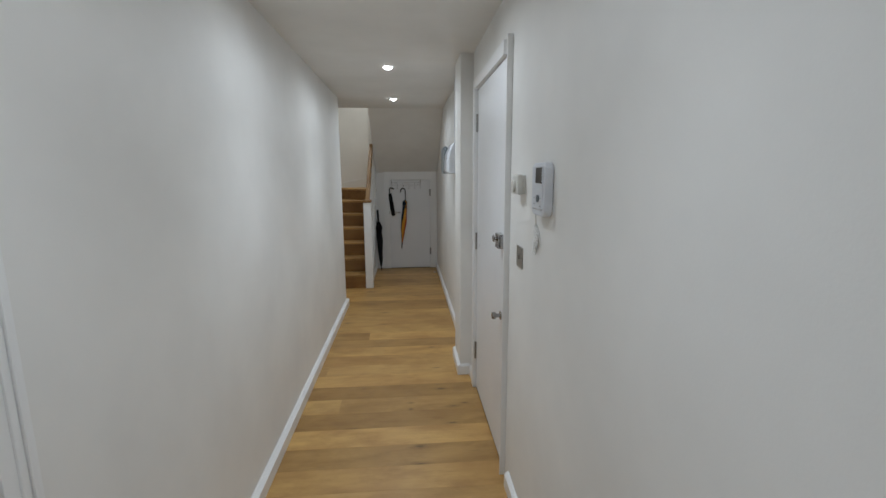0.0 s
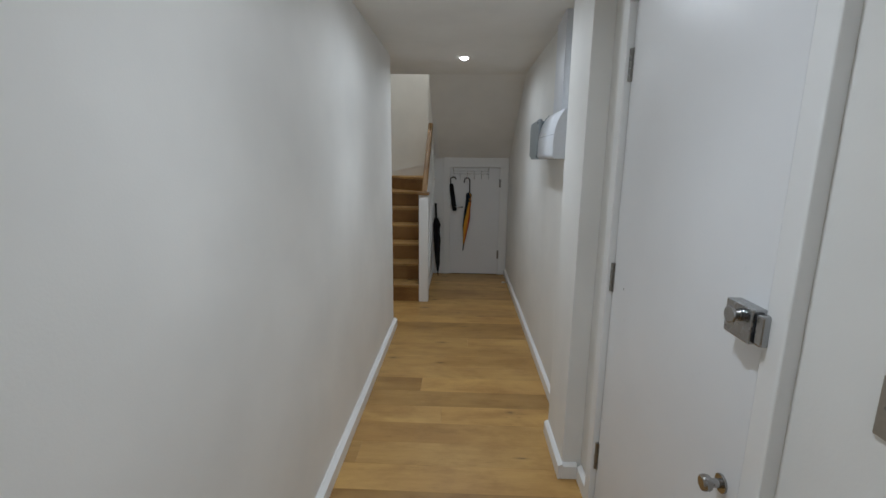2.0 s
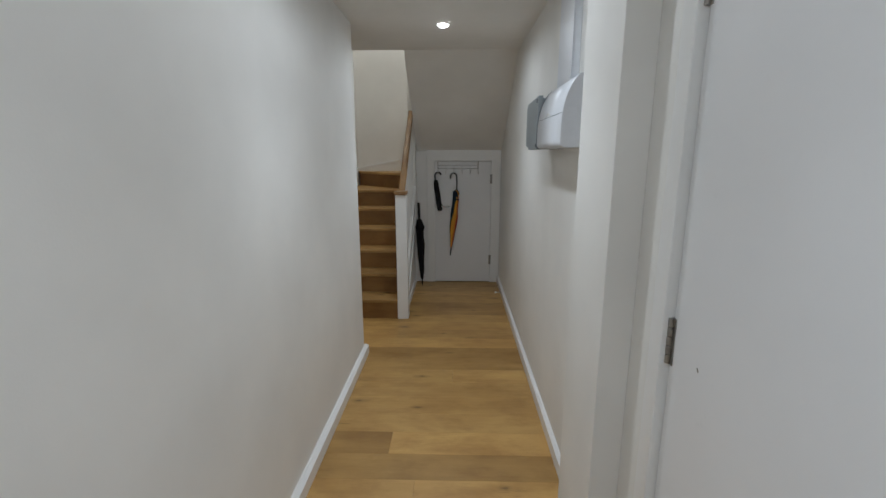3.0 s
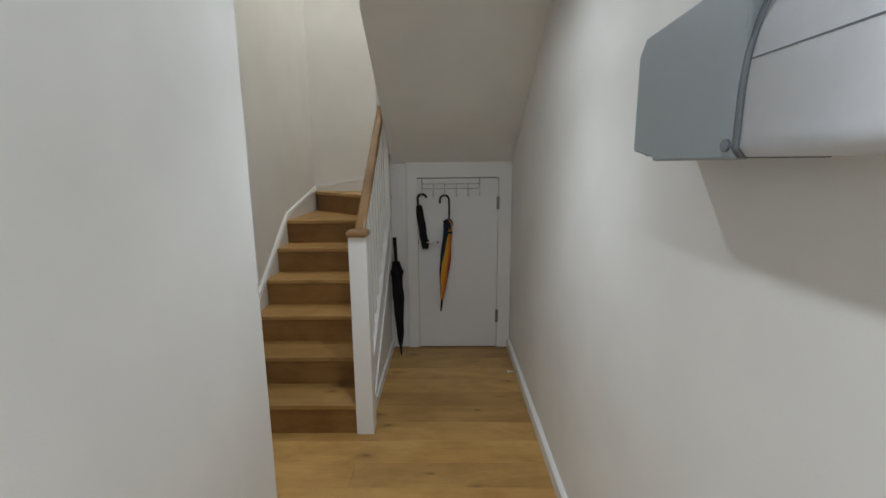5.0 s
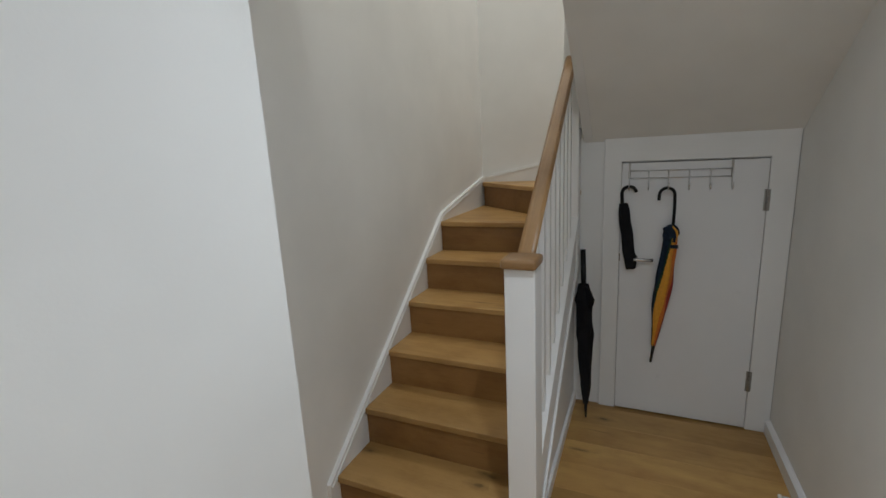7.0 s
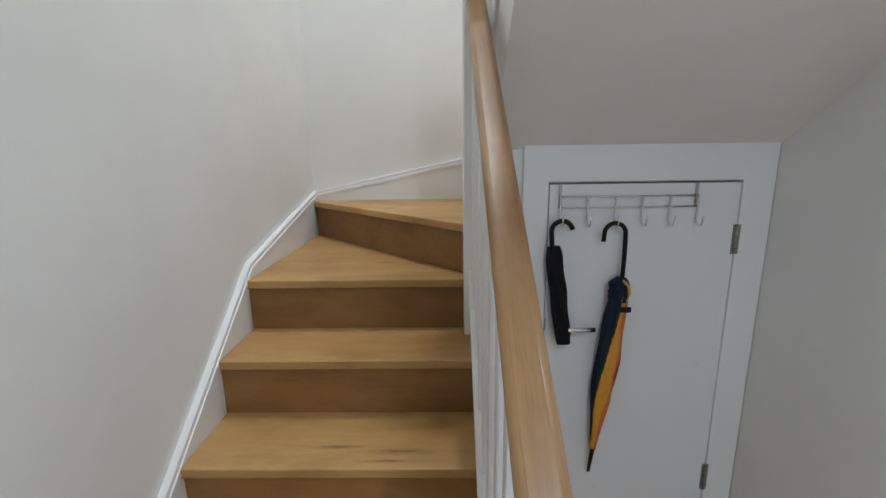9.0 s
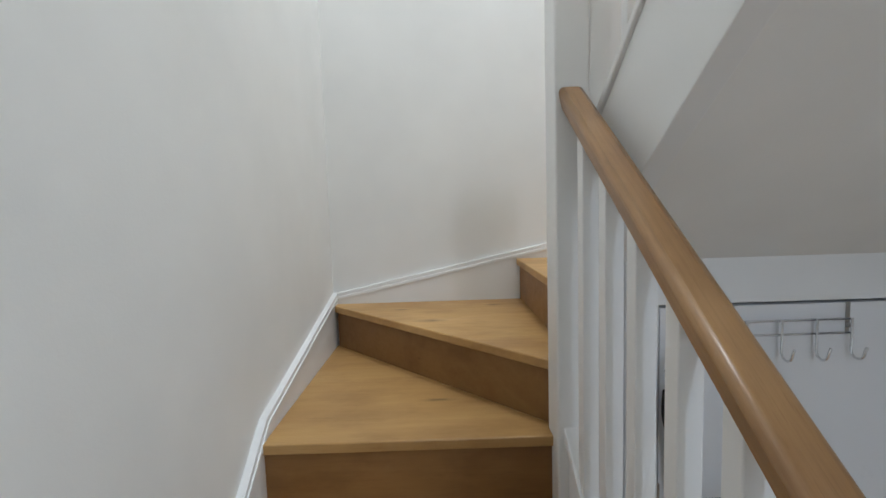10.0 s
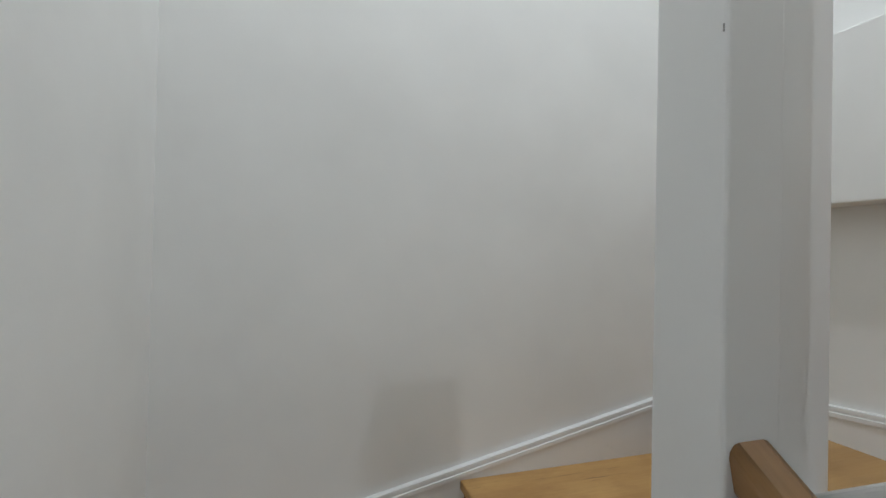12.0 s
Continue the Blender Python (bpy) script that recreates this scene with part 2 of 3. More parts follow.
for mat in (M_BLACK, M_BLACKPLASTIC, M_NAVY, M_GREEN):
    mat.node_tree.nodes["Principled BSDF"].inputs["Specular IOR Level"].default_value = 0.2
M_GLOW, gn, gl, gb = nodes_of("lamp_glow")
gb.inputs["Base Color"].default_value = (0.9, 0.9, 0.9, 1)
gb.inputs["Emission Color"].default_value = (1.0, 0.97, 0.92, 1)
gb.inputs["Emission Strength"].default_value = 12


# ---- building helpers ----
def part(name, bm, material, parent=None, label=""):
    me = bpy.data.meshes.new(name)
    bmesh.ops.recalc_face_normals(bm, faces=bm.faces)
    bm.to_mesh(me)
    bm.free()
    for m in material if isinstance(material, (list, tuple)) else [material]:
        me.materials.append(m)
    ob = new(name, me)
    if parent is not None:
        ob.parent = parent
    return tagged(ob, label)


def thing(name, label, category, at=(0, 0, 0), group="", kind=""):
    """An empty at a thing's base; its parts are built in the world's axes and parented with attach()."""
    ob = new(name)
    ob.empty_display_size = 0.1
    ob.location = at
    return tagged(ob, label, category, group, kind)


def attach(ob, parent):
    """Parent a part that was built in the world's axes."""
    ob.parent = parent
    ob.matrix_parent_inverse = Matrix.Translation(-parent.location) if parent.parent is None and parent.data is None else Matrix()
    return ob


def piece(name, bm, material, parent, label=""):
    return attach(part(name, bm, material, None, label), parent)


def bevel(bm, width, segments=2, angle=0.6):
    edges = [e for e in bm.edges if len(e.link_faces) == 2 and e.calc_face_angle(0) > angle]
    if width > 0 and edges:
        bmesh.ops.bevel(bm, geom=edges, offset=width, segments=segments, profile=0.5, affect="EDGES")
    return bm


def box(x0, x1, y0, y1, z0, z1, r=0.0, segments=2, bm=None):
    fresh = bm is None
    b = bmesh.new()
    bmesh.ops.create_cube(b, size=1)
    for v in b.verts:
        v.co = Vector(((x0 + x1) / 2 + v.co.x * (x1 - x0), (y0 + y1) / 2 + v.co.y * (y1 - y0), (z0 + z1) / 2 + v.co.z * (z1 - z0)))
    bevel(b, r, segments)
    if fresh:
        return b
    return join(bm, b)


def join(bm, other):
    me = bpy.data.meshes.new("tmp")
    other.to_mesh(me)
    other.free()
    bm.from_mesh(me)
    bpy.data.meshes.remove(me)
    return bm


def prism(points, a, b, axis=2, r=0.0, segments=2):
    """A flat outline pushed from a to b along an axis. Outlines are (y, z) for axis 0, (x, z) for axis 1, (x, y) for axis 2."""
    bm = bmesh.new()

    def lift(p, d):
        return {0: (d, p[0], p[1]), 1: (p[0], d, p[1]), 2: (p[0], p[1], d)}[axis]

    low = [bm.verts.new(lift(p, a)) for p in points]
    high = [bm.verts.new(lift(p, b)) for p in points]
    bm.faces.new(low)
    bm.faces.new(high)
    for i in range(len(points)):
        j = (i + 1) % len(points)
        bm.faces.new((low[i], low[j], high[j], high[i]))
    bmesh.ops.recalc_face_normals(bm, faces=bm.faces)
    return bevel(bm, r, segments)


def tube(points, radius, sides=10, taper=None, bm=None):
    """A round rod through points; radius may be given per point by taper."""
    bm = bm or bmesh.new()
    pts = [Vector(p) for p in points]
    rings = []
    up = Vector((0.13, 0.31, 0.94))
    for i, p in enumerate(pts):
        d = (pts[min(i + 1, len(pts) - 1)] - pts[max(i - 1, 0)]).normalized()
        u = d.cross(up)
        if u.length < 0.05:
            u = d.cross(Vector((1, 0, 0)))
        u.normalize()
        v = d.cross(u)
        rad = taper[i] if taper else radius
        rings.append([bm.verts.new(p + rad * (math.cos(a) * u + math.sin(a) * v)) for a in (math.tau * k / sides for k in range(sides))])
    for r0, r1 in zip(rings, rings[1:]):
        for k in range(sides):
            bm.faces.new((r0[k], r0[(k + 1) % sides], r1[(k + 1) % sides], r1[k])).smooth = True
    bm.faces.new(rings[0][::-1])
    bm.faces.new(rings[-1])
    return bm


def disc(centre, axis, radius, thick, r=0.0, sides=24):
    """A round plate or knob, its flat back at the centre, standing out along the axis."""
    bm = bmesh.new()
    bmesh.ops.create_cone(bm, cap_ends=True, segments=sides, radius1=radius, radius2=radius, depth=thick)
    bmesh.ops.translate(bm, verts=bm.verts, vec=(0, 0, thick / 2))
    bevel(bm, r, 2)
    q = Vector((0, 0, 1)).rotation_difference(Vector(axis))
    bmesh.ops.transform(bm, matrix=Matrix.Translation(centre) @ q.to_matrix().to_4x4(), verts=bm.verts)
    return bm


def structure(name, bm, material, label, category="wall"):
    return tagged(part(name, bm, material), label, category, "", "structure")


# ---- walls, floor, ceilings ----
T = 0.14
DY0, DY1, DZ = 1.737, 2.569, 1.993   # opening of the corridor door
LY0, LY1, LZ = -0.325, 0.440, 1.99    # opening of the door on the other side

bm = box(XR, XR + T, YB - T, DY0, 0, ZC)
box(XR, XR + T, DY1, YF + T, 0, ZT, bm=bm)
box(XR, XR + T, DY0, DY1, DZ, ZC, bm=bm)
structure("wall_east", bm, M_WALL, "off-white painted plaster wall along the corridor and stairs")
bm = box(XL - T, XL, LY1, YE - T, 0, ZC)
box(XL - T, XL, YB - T, LY0, 0, ZC, bm=bm)
box(XL - T, XL, LY0, LY1, LZ, ZC, bm=bm)
join(bm, box(XS - T, XL, YE - T, YE, 0, ZC))
structure("wall_west", bm, M_WALL, "off-white painted plaster corridor wall ending beside the stairs")
structure("wall_stair", box(XS - T, XS, YE, YF, 0, ZT), M_WALL, "off-white painted plaster wall beside the oak stairs")
structure("wall_north", box(XS - T, XR, YF, YF + T, 0, ZT), M_WALL, "off-white painted plaster wall behind the winder steps")
structure("wall_south", box(XL - T, XR, YB - T, YB, 0, ZC), M_WALL, "off-white painted plaster wall closing the corridor")
structure("wall_upper_landing", box(XS, XR, 3.0 - T, 3.0, ZU, ZT), M_WALL, "off-white painted plaster wall on the upper landing")
structure("wall_upper_west", box(XS - T, XS, 3.0 - T, YE, ZU, ZT), M_WALL, "off-white painted plaster wall beside the upper landing")
structure("wall_upper_east", box(XR, XR + T, 3.0 - T, DY1, ZU, ZT), M_WALL, "off-white painted plaster wall on the upper landing")
# boxed ledge over the turn of the stairs
structure("wall_ledge", box(XR - 0.095, XR, 6.0, YF, 2.24, 2.69, 0.004), M_WALL, "off-white boxed-out ledge on the stair wall")
# wall of the cupboard, with the opening of its door
CX0, CX1, CZ = 0.052, 0.678, 1.378
bm = box(-0.215, CX0, YD, YD + 0.1, 0, 1.03)
box(-0.157, CX0, YD, YD + 0.1, 1.03, 1.385, bm=bm)
box(CX1, XR, YD, YD + 0.1, 0, 1.385, bm=bm)
box(CX0, CX1, YD, YD + 0.1, CZ, 1.385, bm=bm)
box(-0.157, XR, YD, YD + 0.004, 1.385, 1.60, bm=bm)
structure("wall_cupboard", bm, M_TRIM, "white painted wall under the turn of the stairs")

ceiling_outline = [(XL, YB), (XR, YB), (XR, YC), (XS, YC), (XS, YE), (XL, YE)]
structure("ceiling", prism(ceiling_outline, ZC, ZU, 2), M_CEIL, "off-white painted corridor ceiling with recessed downlights", "ceiling")
soffit = [(YC, ZC), (YC, ZC + 0.10), (YD, 1.60), (YD, 1.487)]
structure("ceiling_soffit", prism(soffit, -0.13, XR, 0), M_CEIL, "off-white sloping soffit under the upper stair flight", "ceiling")
structure("ceiling_upper", box(XS - T, XR + T, 3.0 - T, YF + T, ZT, ZT + 0.1), M_CEIL, "off-white painted ceiling above the stairwell", "ceiling")
structure("floor", box(XS - T, XR + T, YB - T, YF + T, -0.12, -0.012), M_GAP, "dark subfloor beneath the oak planks", "floor")
floor = bpy.data.objects["floor"]


def skirting(name, y0, y1, x, side, label, z=0.077):
    """A plain skirting board along y, standing out to the side +1 or -1."""
    t = (0.030 if side > 0 else 0.022) * side
    prof = [(x, 0.0), (x + t, 0.0), (x + t, z - 0.012), (x + t * 0.35, z), (x, z)]
    return structure(name, prism(prof, y0, y1, 1, 0.0015), M_TRIM, label, "skirting")


def skirting_x(name, x0, x1, y, side, label, z=0.077):
    t = (0.030 if side > 0 else 0.022) * side
    prof = [(y, 0.0), (y + t, 0.0), (y + t, z - 0.012), (y + t * 0.35, z), (y, z)]
    return structure(name, prism(prof, x0, x1, 0, 0.0015), M_TRIM, label, "skirting")


SK = "white painted skirting board"
skirting("baseboard_west", LY1 + 0.07, YE + 0.030, XL, 1, SK + " along the corridor wall")
skirting("baseboard_west_back", YB, LY0 - 0.07, XL, 1, SK + " behind the walker")
skirting_x("baseboard_return", XS + 0.02, XL, YE, 1, SK + " round the wall end by the stairs")
skirting("baseboard_east", 3.14, YD - 0.02, XR, -1, SK + " under the fuse boxes")
skirting("baseboard_east_near", YB, DY0 - 0.16, XR, -1, SK + " beside the corridor door")
# shallow pier past the door
PX, PY0, PY1 = 0.698, 2.796, 3.14
structure("wall_pier", box(PX, XR, PY0, PY1, 0, ZC, 0.002), M_WALL, "off-white shallow plaster pier beside the door")
skirting("baseboard_pier", PY0 - 0.022, PY1, PX, -1, SK + " on the pier")
skirting_x("baseboard_pier_end", PX, XR - 0.02, PY0, -1, SK + " on the pier's end")
skirting("baseboard_door", DY1 + 0.062, PY0 - 0.022, XR, -1, SK + " between door and pier")


# ---- stairs ----
stairs = thing("staircase", "oak winder staircase with white painted strings", "staircase", (-0.6, Y1, 0))
STEP = 0.028


for k in range(1, 6):
    y = Y1 + GO * (k - 1)
    piece("tread", prism([(SX0, y), (SX1, y), (SX1, y + GO + 0.02), (SX0, y + GO + 0.02)], k * RISE - STEP, k * RISE, 2, 0.004), M_TREAD, stairs)
y6 = Y1 + GO * 5
NW = (-0.215, 6.585)
SY = YF - 0.018
TURN = [
    [(SX0, y6), (SX1, y6), (-0.206, 6.60), (SX0, 7.38)],
    [NW, (-0.15, 6.585), (-0.15, SY), (SX0, SY), (SX0, 7.355)],
    [(-0.171, 6.60), (-0.09, 6.60), (UX1, 7.37), (UX1, SY), (-0.171, SY)],
    [(-0.06, 6.615), (UX1, 6.60), (UX1, SY - 0.05), (0.70, SY - 0.05 )],
]
for i, outline in enumerate(TURN):
    z = (6 + i) * RISE
    piece("tread", prism(outline, z - STEP, z, 2, 0.004), M_TREAD, stairs)
for k in range(10, 14):
    y = 6.542 - GO * (k - 10)
    piece("tread", prism([(UX0, y), (UX1, y), (UX1, y - GO - 0.02), (UX0, y - GO - 0.02)], k * RISE - STEP, k * RISE, 2, 0.004), M_TREAD, stairs)
IN = 0.014
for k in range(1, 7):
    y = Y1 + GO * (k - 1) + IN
    piece("riser", box(SX0, SX1, y, y + 0.016, (k - 1) * RISE, k * RISE - STEP), M_RISER_SHADED, stairs)
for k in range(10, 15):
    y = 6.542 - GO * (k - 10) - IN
    piece("riser", box(UX0, UX1, y - 0.016, y, (k - 1) * RISE, k * RISE - STEP), M_RISER_SHADED, stairs)


def riser_between(p, q, k, inset):
    """A winder's riser under the nosing from p to q, set back to its left."""
    d = (Vector(q) - Vector(p)).normalized()
    s = Vector((-d.y, d.x)) * inset
    s2 = Vector((-d.y, d.x)) * (inset + math.copysign(0.016, inset))
    a, b = Vector(p), Vector(q)
    pts = [tuple(a + s), tuple(b + s), tuple(b + s2), tuple(a + s2)]
    return prism(pts, (k - 1) * RISE, k * RISE - STEP, 2)


piece("riser", riser_between(NW, (SX0, 7.355), 7, -IN), M_RISER_SHADED, stairs)
piece("riser", riser_between((-0.171, 6.60), (-0.171, SY), 8, -IN), M_RISER_SHADED, stairs)
piece("riser", riser_between((-0.065, 6.64), (UX1, 7.37), 9, -IN), M_RISER_SHADED, stairs)


def offset_line(points, d):
    """The polyline moved d upward, square to it."""
    out = []
    for i, p in enumerate(points):
        a, b = Vector(points[max(i - 1, 0)]), Vector(points[min(i + 1, len(points) - 1)])
        t = (b - a).normalized()
        out.append((p[0] - t.y * d, p[1] + t.x * d))
    return out


def wall_string(name, line, low, a, b, axis, out):
    """A string board on a wall under a polyline, with a beaded top that stands proud. out: the way it faces along the axis."""
    board = piece(name, prism(line + low, a, b, axis), M_STAIRPAINT, stairs)
    face = b if out > 0 else a
    for lo, hi, proud in ((-0.030, -0.016, 0.004), (-0.016, -0.012, -0.002), (-0.012, -0.001, 0.001)):
        band = offset_line(line, hi) + offset_line(line, lo)[::-1]
        back = a if out > 0 else b
        piece("bead", prism(band, back, face + out * proud, axis, 0.0015), M_TRIM, board)


LIFT = 0.022
line = [(5.33, nose(5.33) + LIFT), (6.585, 1.115), (YF, 1.290)]
wall_string("wall_string", line, [(YF, 0.95), (6.6, 0.75), (5.62, 0.02), (5.33, 0.02)], XS, SX0, 0, 1)
corner = 1.290 + 0.208 * (XR - SX0)
line = [(SX0, 1.290), (XR, corner)]
wall_string("wall_string", line, [(XR, 1.25), (SX0, 0.95)], SY, YF, 1, -1)
line = [(SY, corner), (6.62, corner + 0.075), (5.5, corner + 0.075 + 1.12 * SLOPE)]
wall_string("wall_string", line[::-1], [(SY, 1.3), (6.6, 1.5), (5.5, 2.2)], UX1, XR, 0, -1)

# outer string and spandrel of the lower flight
OX0, OX1 = -0.205, -0.160
S0, S1 = 5.44, 6.56
TOPS = 0.045
outer = piece("outer_string", prism([(S0, nose(S0) + TOPS), (S1, nose(S1) + TOPS), (S1, nose(S1) - 0.21), (S0, nose(S0) - 0.21)], OX0, OX1, 0, 0.002), M_STAIRPAINT, stairs)
cap_line = [(S0, nose(S0) + TOPS), (S1, nose(S1) + TOPS)]
piece("string_cap", prism(offset_line(cap_line, 0.028) + cap_line[::-1], OX0 - 0.012, OX1 + 0.012, 0, 0.004), M_STAIRPAINT, outer)
low_line = [(S0, nose(S0) - 0.21), (S1, nose(S1) - 0.21)]
piece("string_bead", prism(offset_line(low_line, 0.03) + low_line[::-1], OX1, OX1 + 0.012, 0, 0.004), M_STAIRPAINT, outer)
piece("spandrel_panel", prism([(S0, 0.0), (YD, 0.0), (YD, nose(YD) - 0.2), (S0, nose(S0) - 0.15)], -0.196, -0.176, 0), M_STAIRPAINT, stairs)
piece("spandrel_skirting", box(-0.176, -0.161, S0, YD, 0, 0.06, 0.002), M_STAIRPAINT, stairs)
# outer string of the upper flight
VX0, VX1 = -0.137, -0.092
V0, V1 = 6.585, 5.45


def up_top(y):
    return 1.822 + 0.70 * (6.490 - y)


def up_low(y):
    return 1.487 + 0.656 * (6.595 - y) - 0.004


outer_up = piece("upper_string", prism([(V0, up_top(V0)), (V1, up_top(V1)), (V1, up_low(V1)), (V0, up_low(V0))], VX0, VX1, 0, 0.002), M_STAIRPAINT, stairs)
line = [(V1, up_top(V1)), (6.51, up_top(6.51))]
piece("string_cap", prism(offset_line(line, 0.019) + line[::-1], VX0 - 0.009, VX1 + 0.009, 0, 0.004), M_STAIRPAINT, outer_up)

# ---- balustrades ----
rail_thing = thing("balustrade", "white painted stair balustrade with an oak handrail", "balustrade", (-0.18, 5.42, 0))


def newel(x0, x1, y0, y1, z0, z1):
    return box(x0, x1, y0, y1, z0, z1, 0.005, 3)


foot_newel = piece("newel_post", newel(-0.231, -0.135, 5.370, 5.468, 0, 1.117), M_STAIRPAINT, rail_thing)
turn_newel = piece("newel_post", newel(-0.231, -0.152, 6.495, 6.590, 0.75, 2.80), M_STAIRPAINT, rail_thing, "tall white painted newel at the turn")
piece("newel_post", newel(-0.1525, -0.067, 6.502, 6.587, 1.56, 2.80), M_STAIRPAINT, rail_thing, "white painted half newel at the turn")
piece("paint_chip", box(-0.2316, -0.2300, 6.4995, 6.501, 2.317, 2.325), M_HINGE, turn_newel, "small dark chip in the paint")
RW, RH = 0.056, 0.053


def rail_x(y):
    """Middle of the handrail, which runs a little out of square."""
    return -0.184 + (y - 5.47) / 1.03 * -0.010


def baluster_x(y):
    return -0.179 + (y - 5.47) / 1.03 * -0.015


def rail_profile():
    """Rounded handrail section, (across, up)."""
    pts = []
    w, h = RW / 2, RH
    for cx, cz, a0 in ((w - 0.012, h - 0.014, 0), (-(w - 0.012), h - 0.014, 90), (-(w - 0.013), 0.008, 180), (w - 0.013, 0.008, 270)):
        rad = 0.014 if cz > 0.02 else 0.008
        for s in range(5):
            a = radians(a0 + s * 22.5)
            pts.append((cx + rad * math.cos(a) * 0.92, cz + rad * math.sin(a)))
    return pts


def sweep_rail(line):
    """The handrail section along a path of (y, z), the section staying upright."""
    bm = bmesh.new()
    prof = rail_profile()
    rings = [[bm.verts.new((rail_x(y) + px, y, z + pz)) for px, pz in prof] for y, z in line]
    for r0, r1 in zip(rings, rings[1:]):
        for i in range(len(prof)):
            j = (i + 1) % len(prof)
            bm.faces.new((r0[i], r0[j], r1[j], r1[i])).smooth = i % 5 != 4
    bm.faces.new(rings[0])
    bm.faces.new(rings[-1][::-1])
    return bm


RAIL_LOW, RAIL_HIGH = (5.440, 1.078), (6.497, 1.856)


def rail_under(y):
    (a, b), (c, d) = RAIL_LOW, RAIL_HIGH
    return b + (y - a) * (d - b) / (c - a)


piece("handrail", sweep_rail([RAIL_LOW, RAIL_HIGH]), M_RAIL, rail_thing, "oiled oak handrail")
cap = box(-0.238, -0.128, 5.350, 5.464, 1.116, 1.147, 0.010, 4)
for f in cap.faces:
    f.smooth = True
piece("newel_cap", cap, M_CAP, foot_newel, "oiled oak newel cap")
BAL = 0.034
for i in range(8):
    y = 5.555 + i * 0.119
    z0 = nose(y) + TOPS + 0.03
    ob = prism([(y - BAL / 2, z0 - SLOPE * BAL / 2), (y + BAL / 2, z0 + SLOPE * BAL / 2), (y + BAL / 2, rail_under(y) + 0.02), (y - BAL / 2, rail_under(y) + 0.005)],
               baluster_x(y) - BAL / 2, baluster_x(y) + BAL / 2, 0, 0.002)
    piece("baluster", ob, M_STAIRPAINT, rail_thing)
for i in range(8):
    y = 6.398 - i * 0.119
    z0 = up_top(y) + 0.03
    ob = prism([(y - 0.015, z0 + 0.70 * 0.015), (y + 0.015, z0 - 0.70 * 0.015), (y + 0.015, z0 + 0.86), (y - 0.015, z0 + 0.88)], -0.116, -0.088, 0, 0.002)
    piece("baluster", ob, M_STAIRPAINT, rail_thing)
line = [(5.45, up_top(5.45) + 0.88), (6.53, up_top(6.53) + 0.88)]
piece("handrail", prism(offset_line(line, 0.05) + line[::-1], -0.147, -0.083, 0, 0.012, 3), M_RAIL, rail_thing, "oiled oak handrail")


# ---- corridor door ----
def hinge(y, z0, z1, x):
    """A butt hinge: knuckle in five lengths with two narrow leaves."""
    bm = box(x - 0.001, x + 0.002, y - 0.014, y + 0.014, z0, z1)
    n = 5
    for i in range(n):
        a = z0 + (z1 - z0) * i / n
        join(bm, disc((x - 0.004, y, a + 0.001), (0, 0, 1), 0.0065, (z1 - z0) / n - 0.002, 0.001, 12))
    return bm


FX = XR - 0.027
frame_thing = thing("door_frame", "white painted door frame standing proud of the wall", "door frame", (XR, 2.1, 0), "", "structure")
piece("jamb", prism([(FX, 1.654), (FX, 1.662), (XR - 0.007, 1.737), (XR + 0.06, 1.737), (XR + 0.06, 1.654)], 0, 2.06, 2, 0.003), M_TRIM, frame_thing)
piece("jamb", box(FX, XR + 0.06, DY1 + 0.004, DY1 + 0.062, 0, 2.06, 0.003), M_TRIM, frame_thing)
piece("head", box(FX + 0.001, XR + 0.06, 1.737, DY1 + 0.004, DZ + 0.004, 2.059, 0.003), M_TRIM, frame_thing)
piece("stop", box(XR + 0.05, XR + 0.07, 1.737, DY1, 0.0, DZ), M_TRIM, frame_thing)
door = thing("door_1", "closed flush white painted corridor door with chrome latch", "door", (XR, 2.17, 0), "", "structure")
DX = XR - 0.004
leaf = piece("leaf", box(DX, DX + 0.042, 1.740, DY1, 0.015, DZ, 0.002), M_DOOR, door)
for z0, z1 in ((1.738, 1.848), (0.983, 1.094), (0.217, 0.338)):
    piece("hinge", hinge(DY1 + 0.001, z0, z1, DX - 0.001), M_HINGE, door)
latch = piece("night_latch", box(DX - 0.030, DX, 1.736, 1.818, 1.127, 1.196, 0.0025, 2), M_LATCH, door, "satin chrome rim latch")
turn = disc((DX - 0.030, 1.774, 1.174), (-1, 0, 0), 0.013, 0.004, 0.001)
join(turn, disc((DX - 0.033, 1.774, 1.174), (-1, 0, 0), 0.0095, 0.012, 0.001))
piece("latch_stem", turn, M_KNOB, latch, "dark polished stem")
piece("latch_turn", disc((DX - 0.043, 1.774, 1.174), (-1, 0, 0), 0.0175, 0.007, 0.003), M_LATCH, latch, "satin chrome turn knob")
piece("keep", box(DX - 0.024, DX, 1.713, 1.733, 1.130, 1.190, 0.004, 2), M_LATCH, door, "satin chrome latch keep")
piece("keep_plate", box(DX - 0.0245, DX - 0.020, 1.732, 1.737, 1.132, 1.189, 0.001), M_SCREEN, door)
KY, KZ = 1.792, 0.782
knob = disc((DX, KY, KZ), (-1, 0, 0), 0.021, 0.006, 0.002)
join(knob, disc((DX - 0.006, KY, KZ), (-1, 0, 0), 0.010, 0.020))
join(knob, disc((DX - 0.026, KY, KZ), (-1, 0, 0), 0.018, 0.020, 0.006))
piece("door_knob", knob, M_KNOB, door, "small round chrome knob")

chip = disc((DX + 0.001, 2.456, 1.024), (-1, 0, 0), 0.005, 0.0014, 0, 7)
for v in chip.verts:
    v.co.y = 2.456 + (v.co.y - 2.456) * 0.6 + (v.co.z - 1.024) * 0.4
piece("paint_chip", chip, M_HINGE, leaf, "small dark chip in the paint")

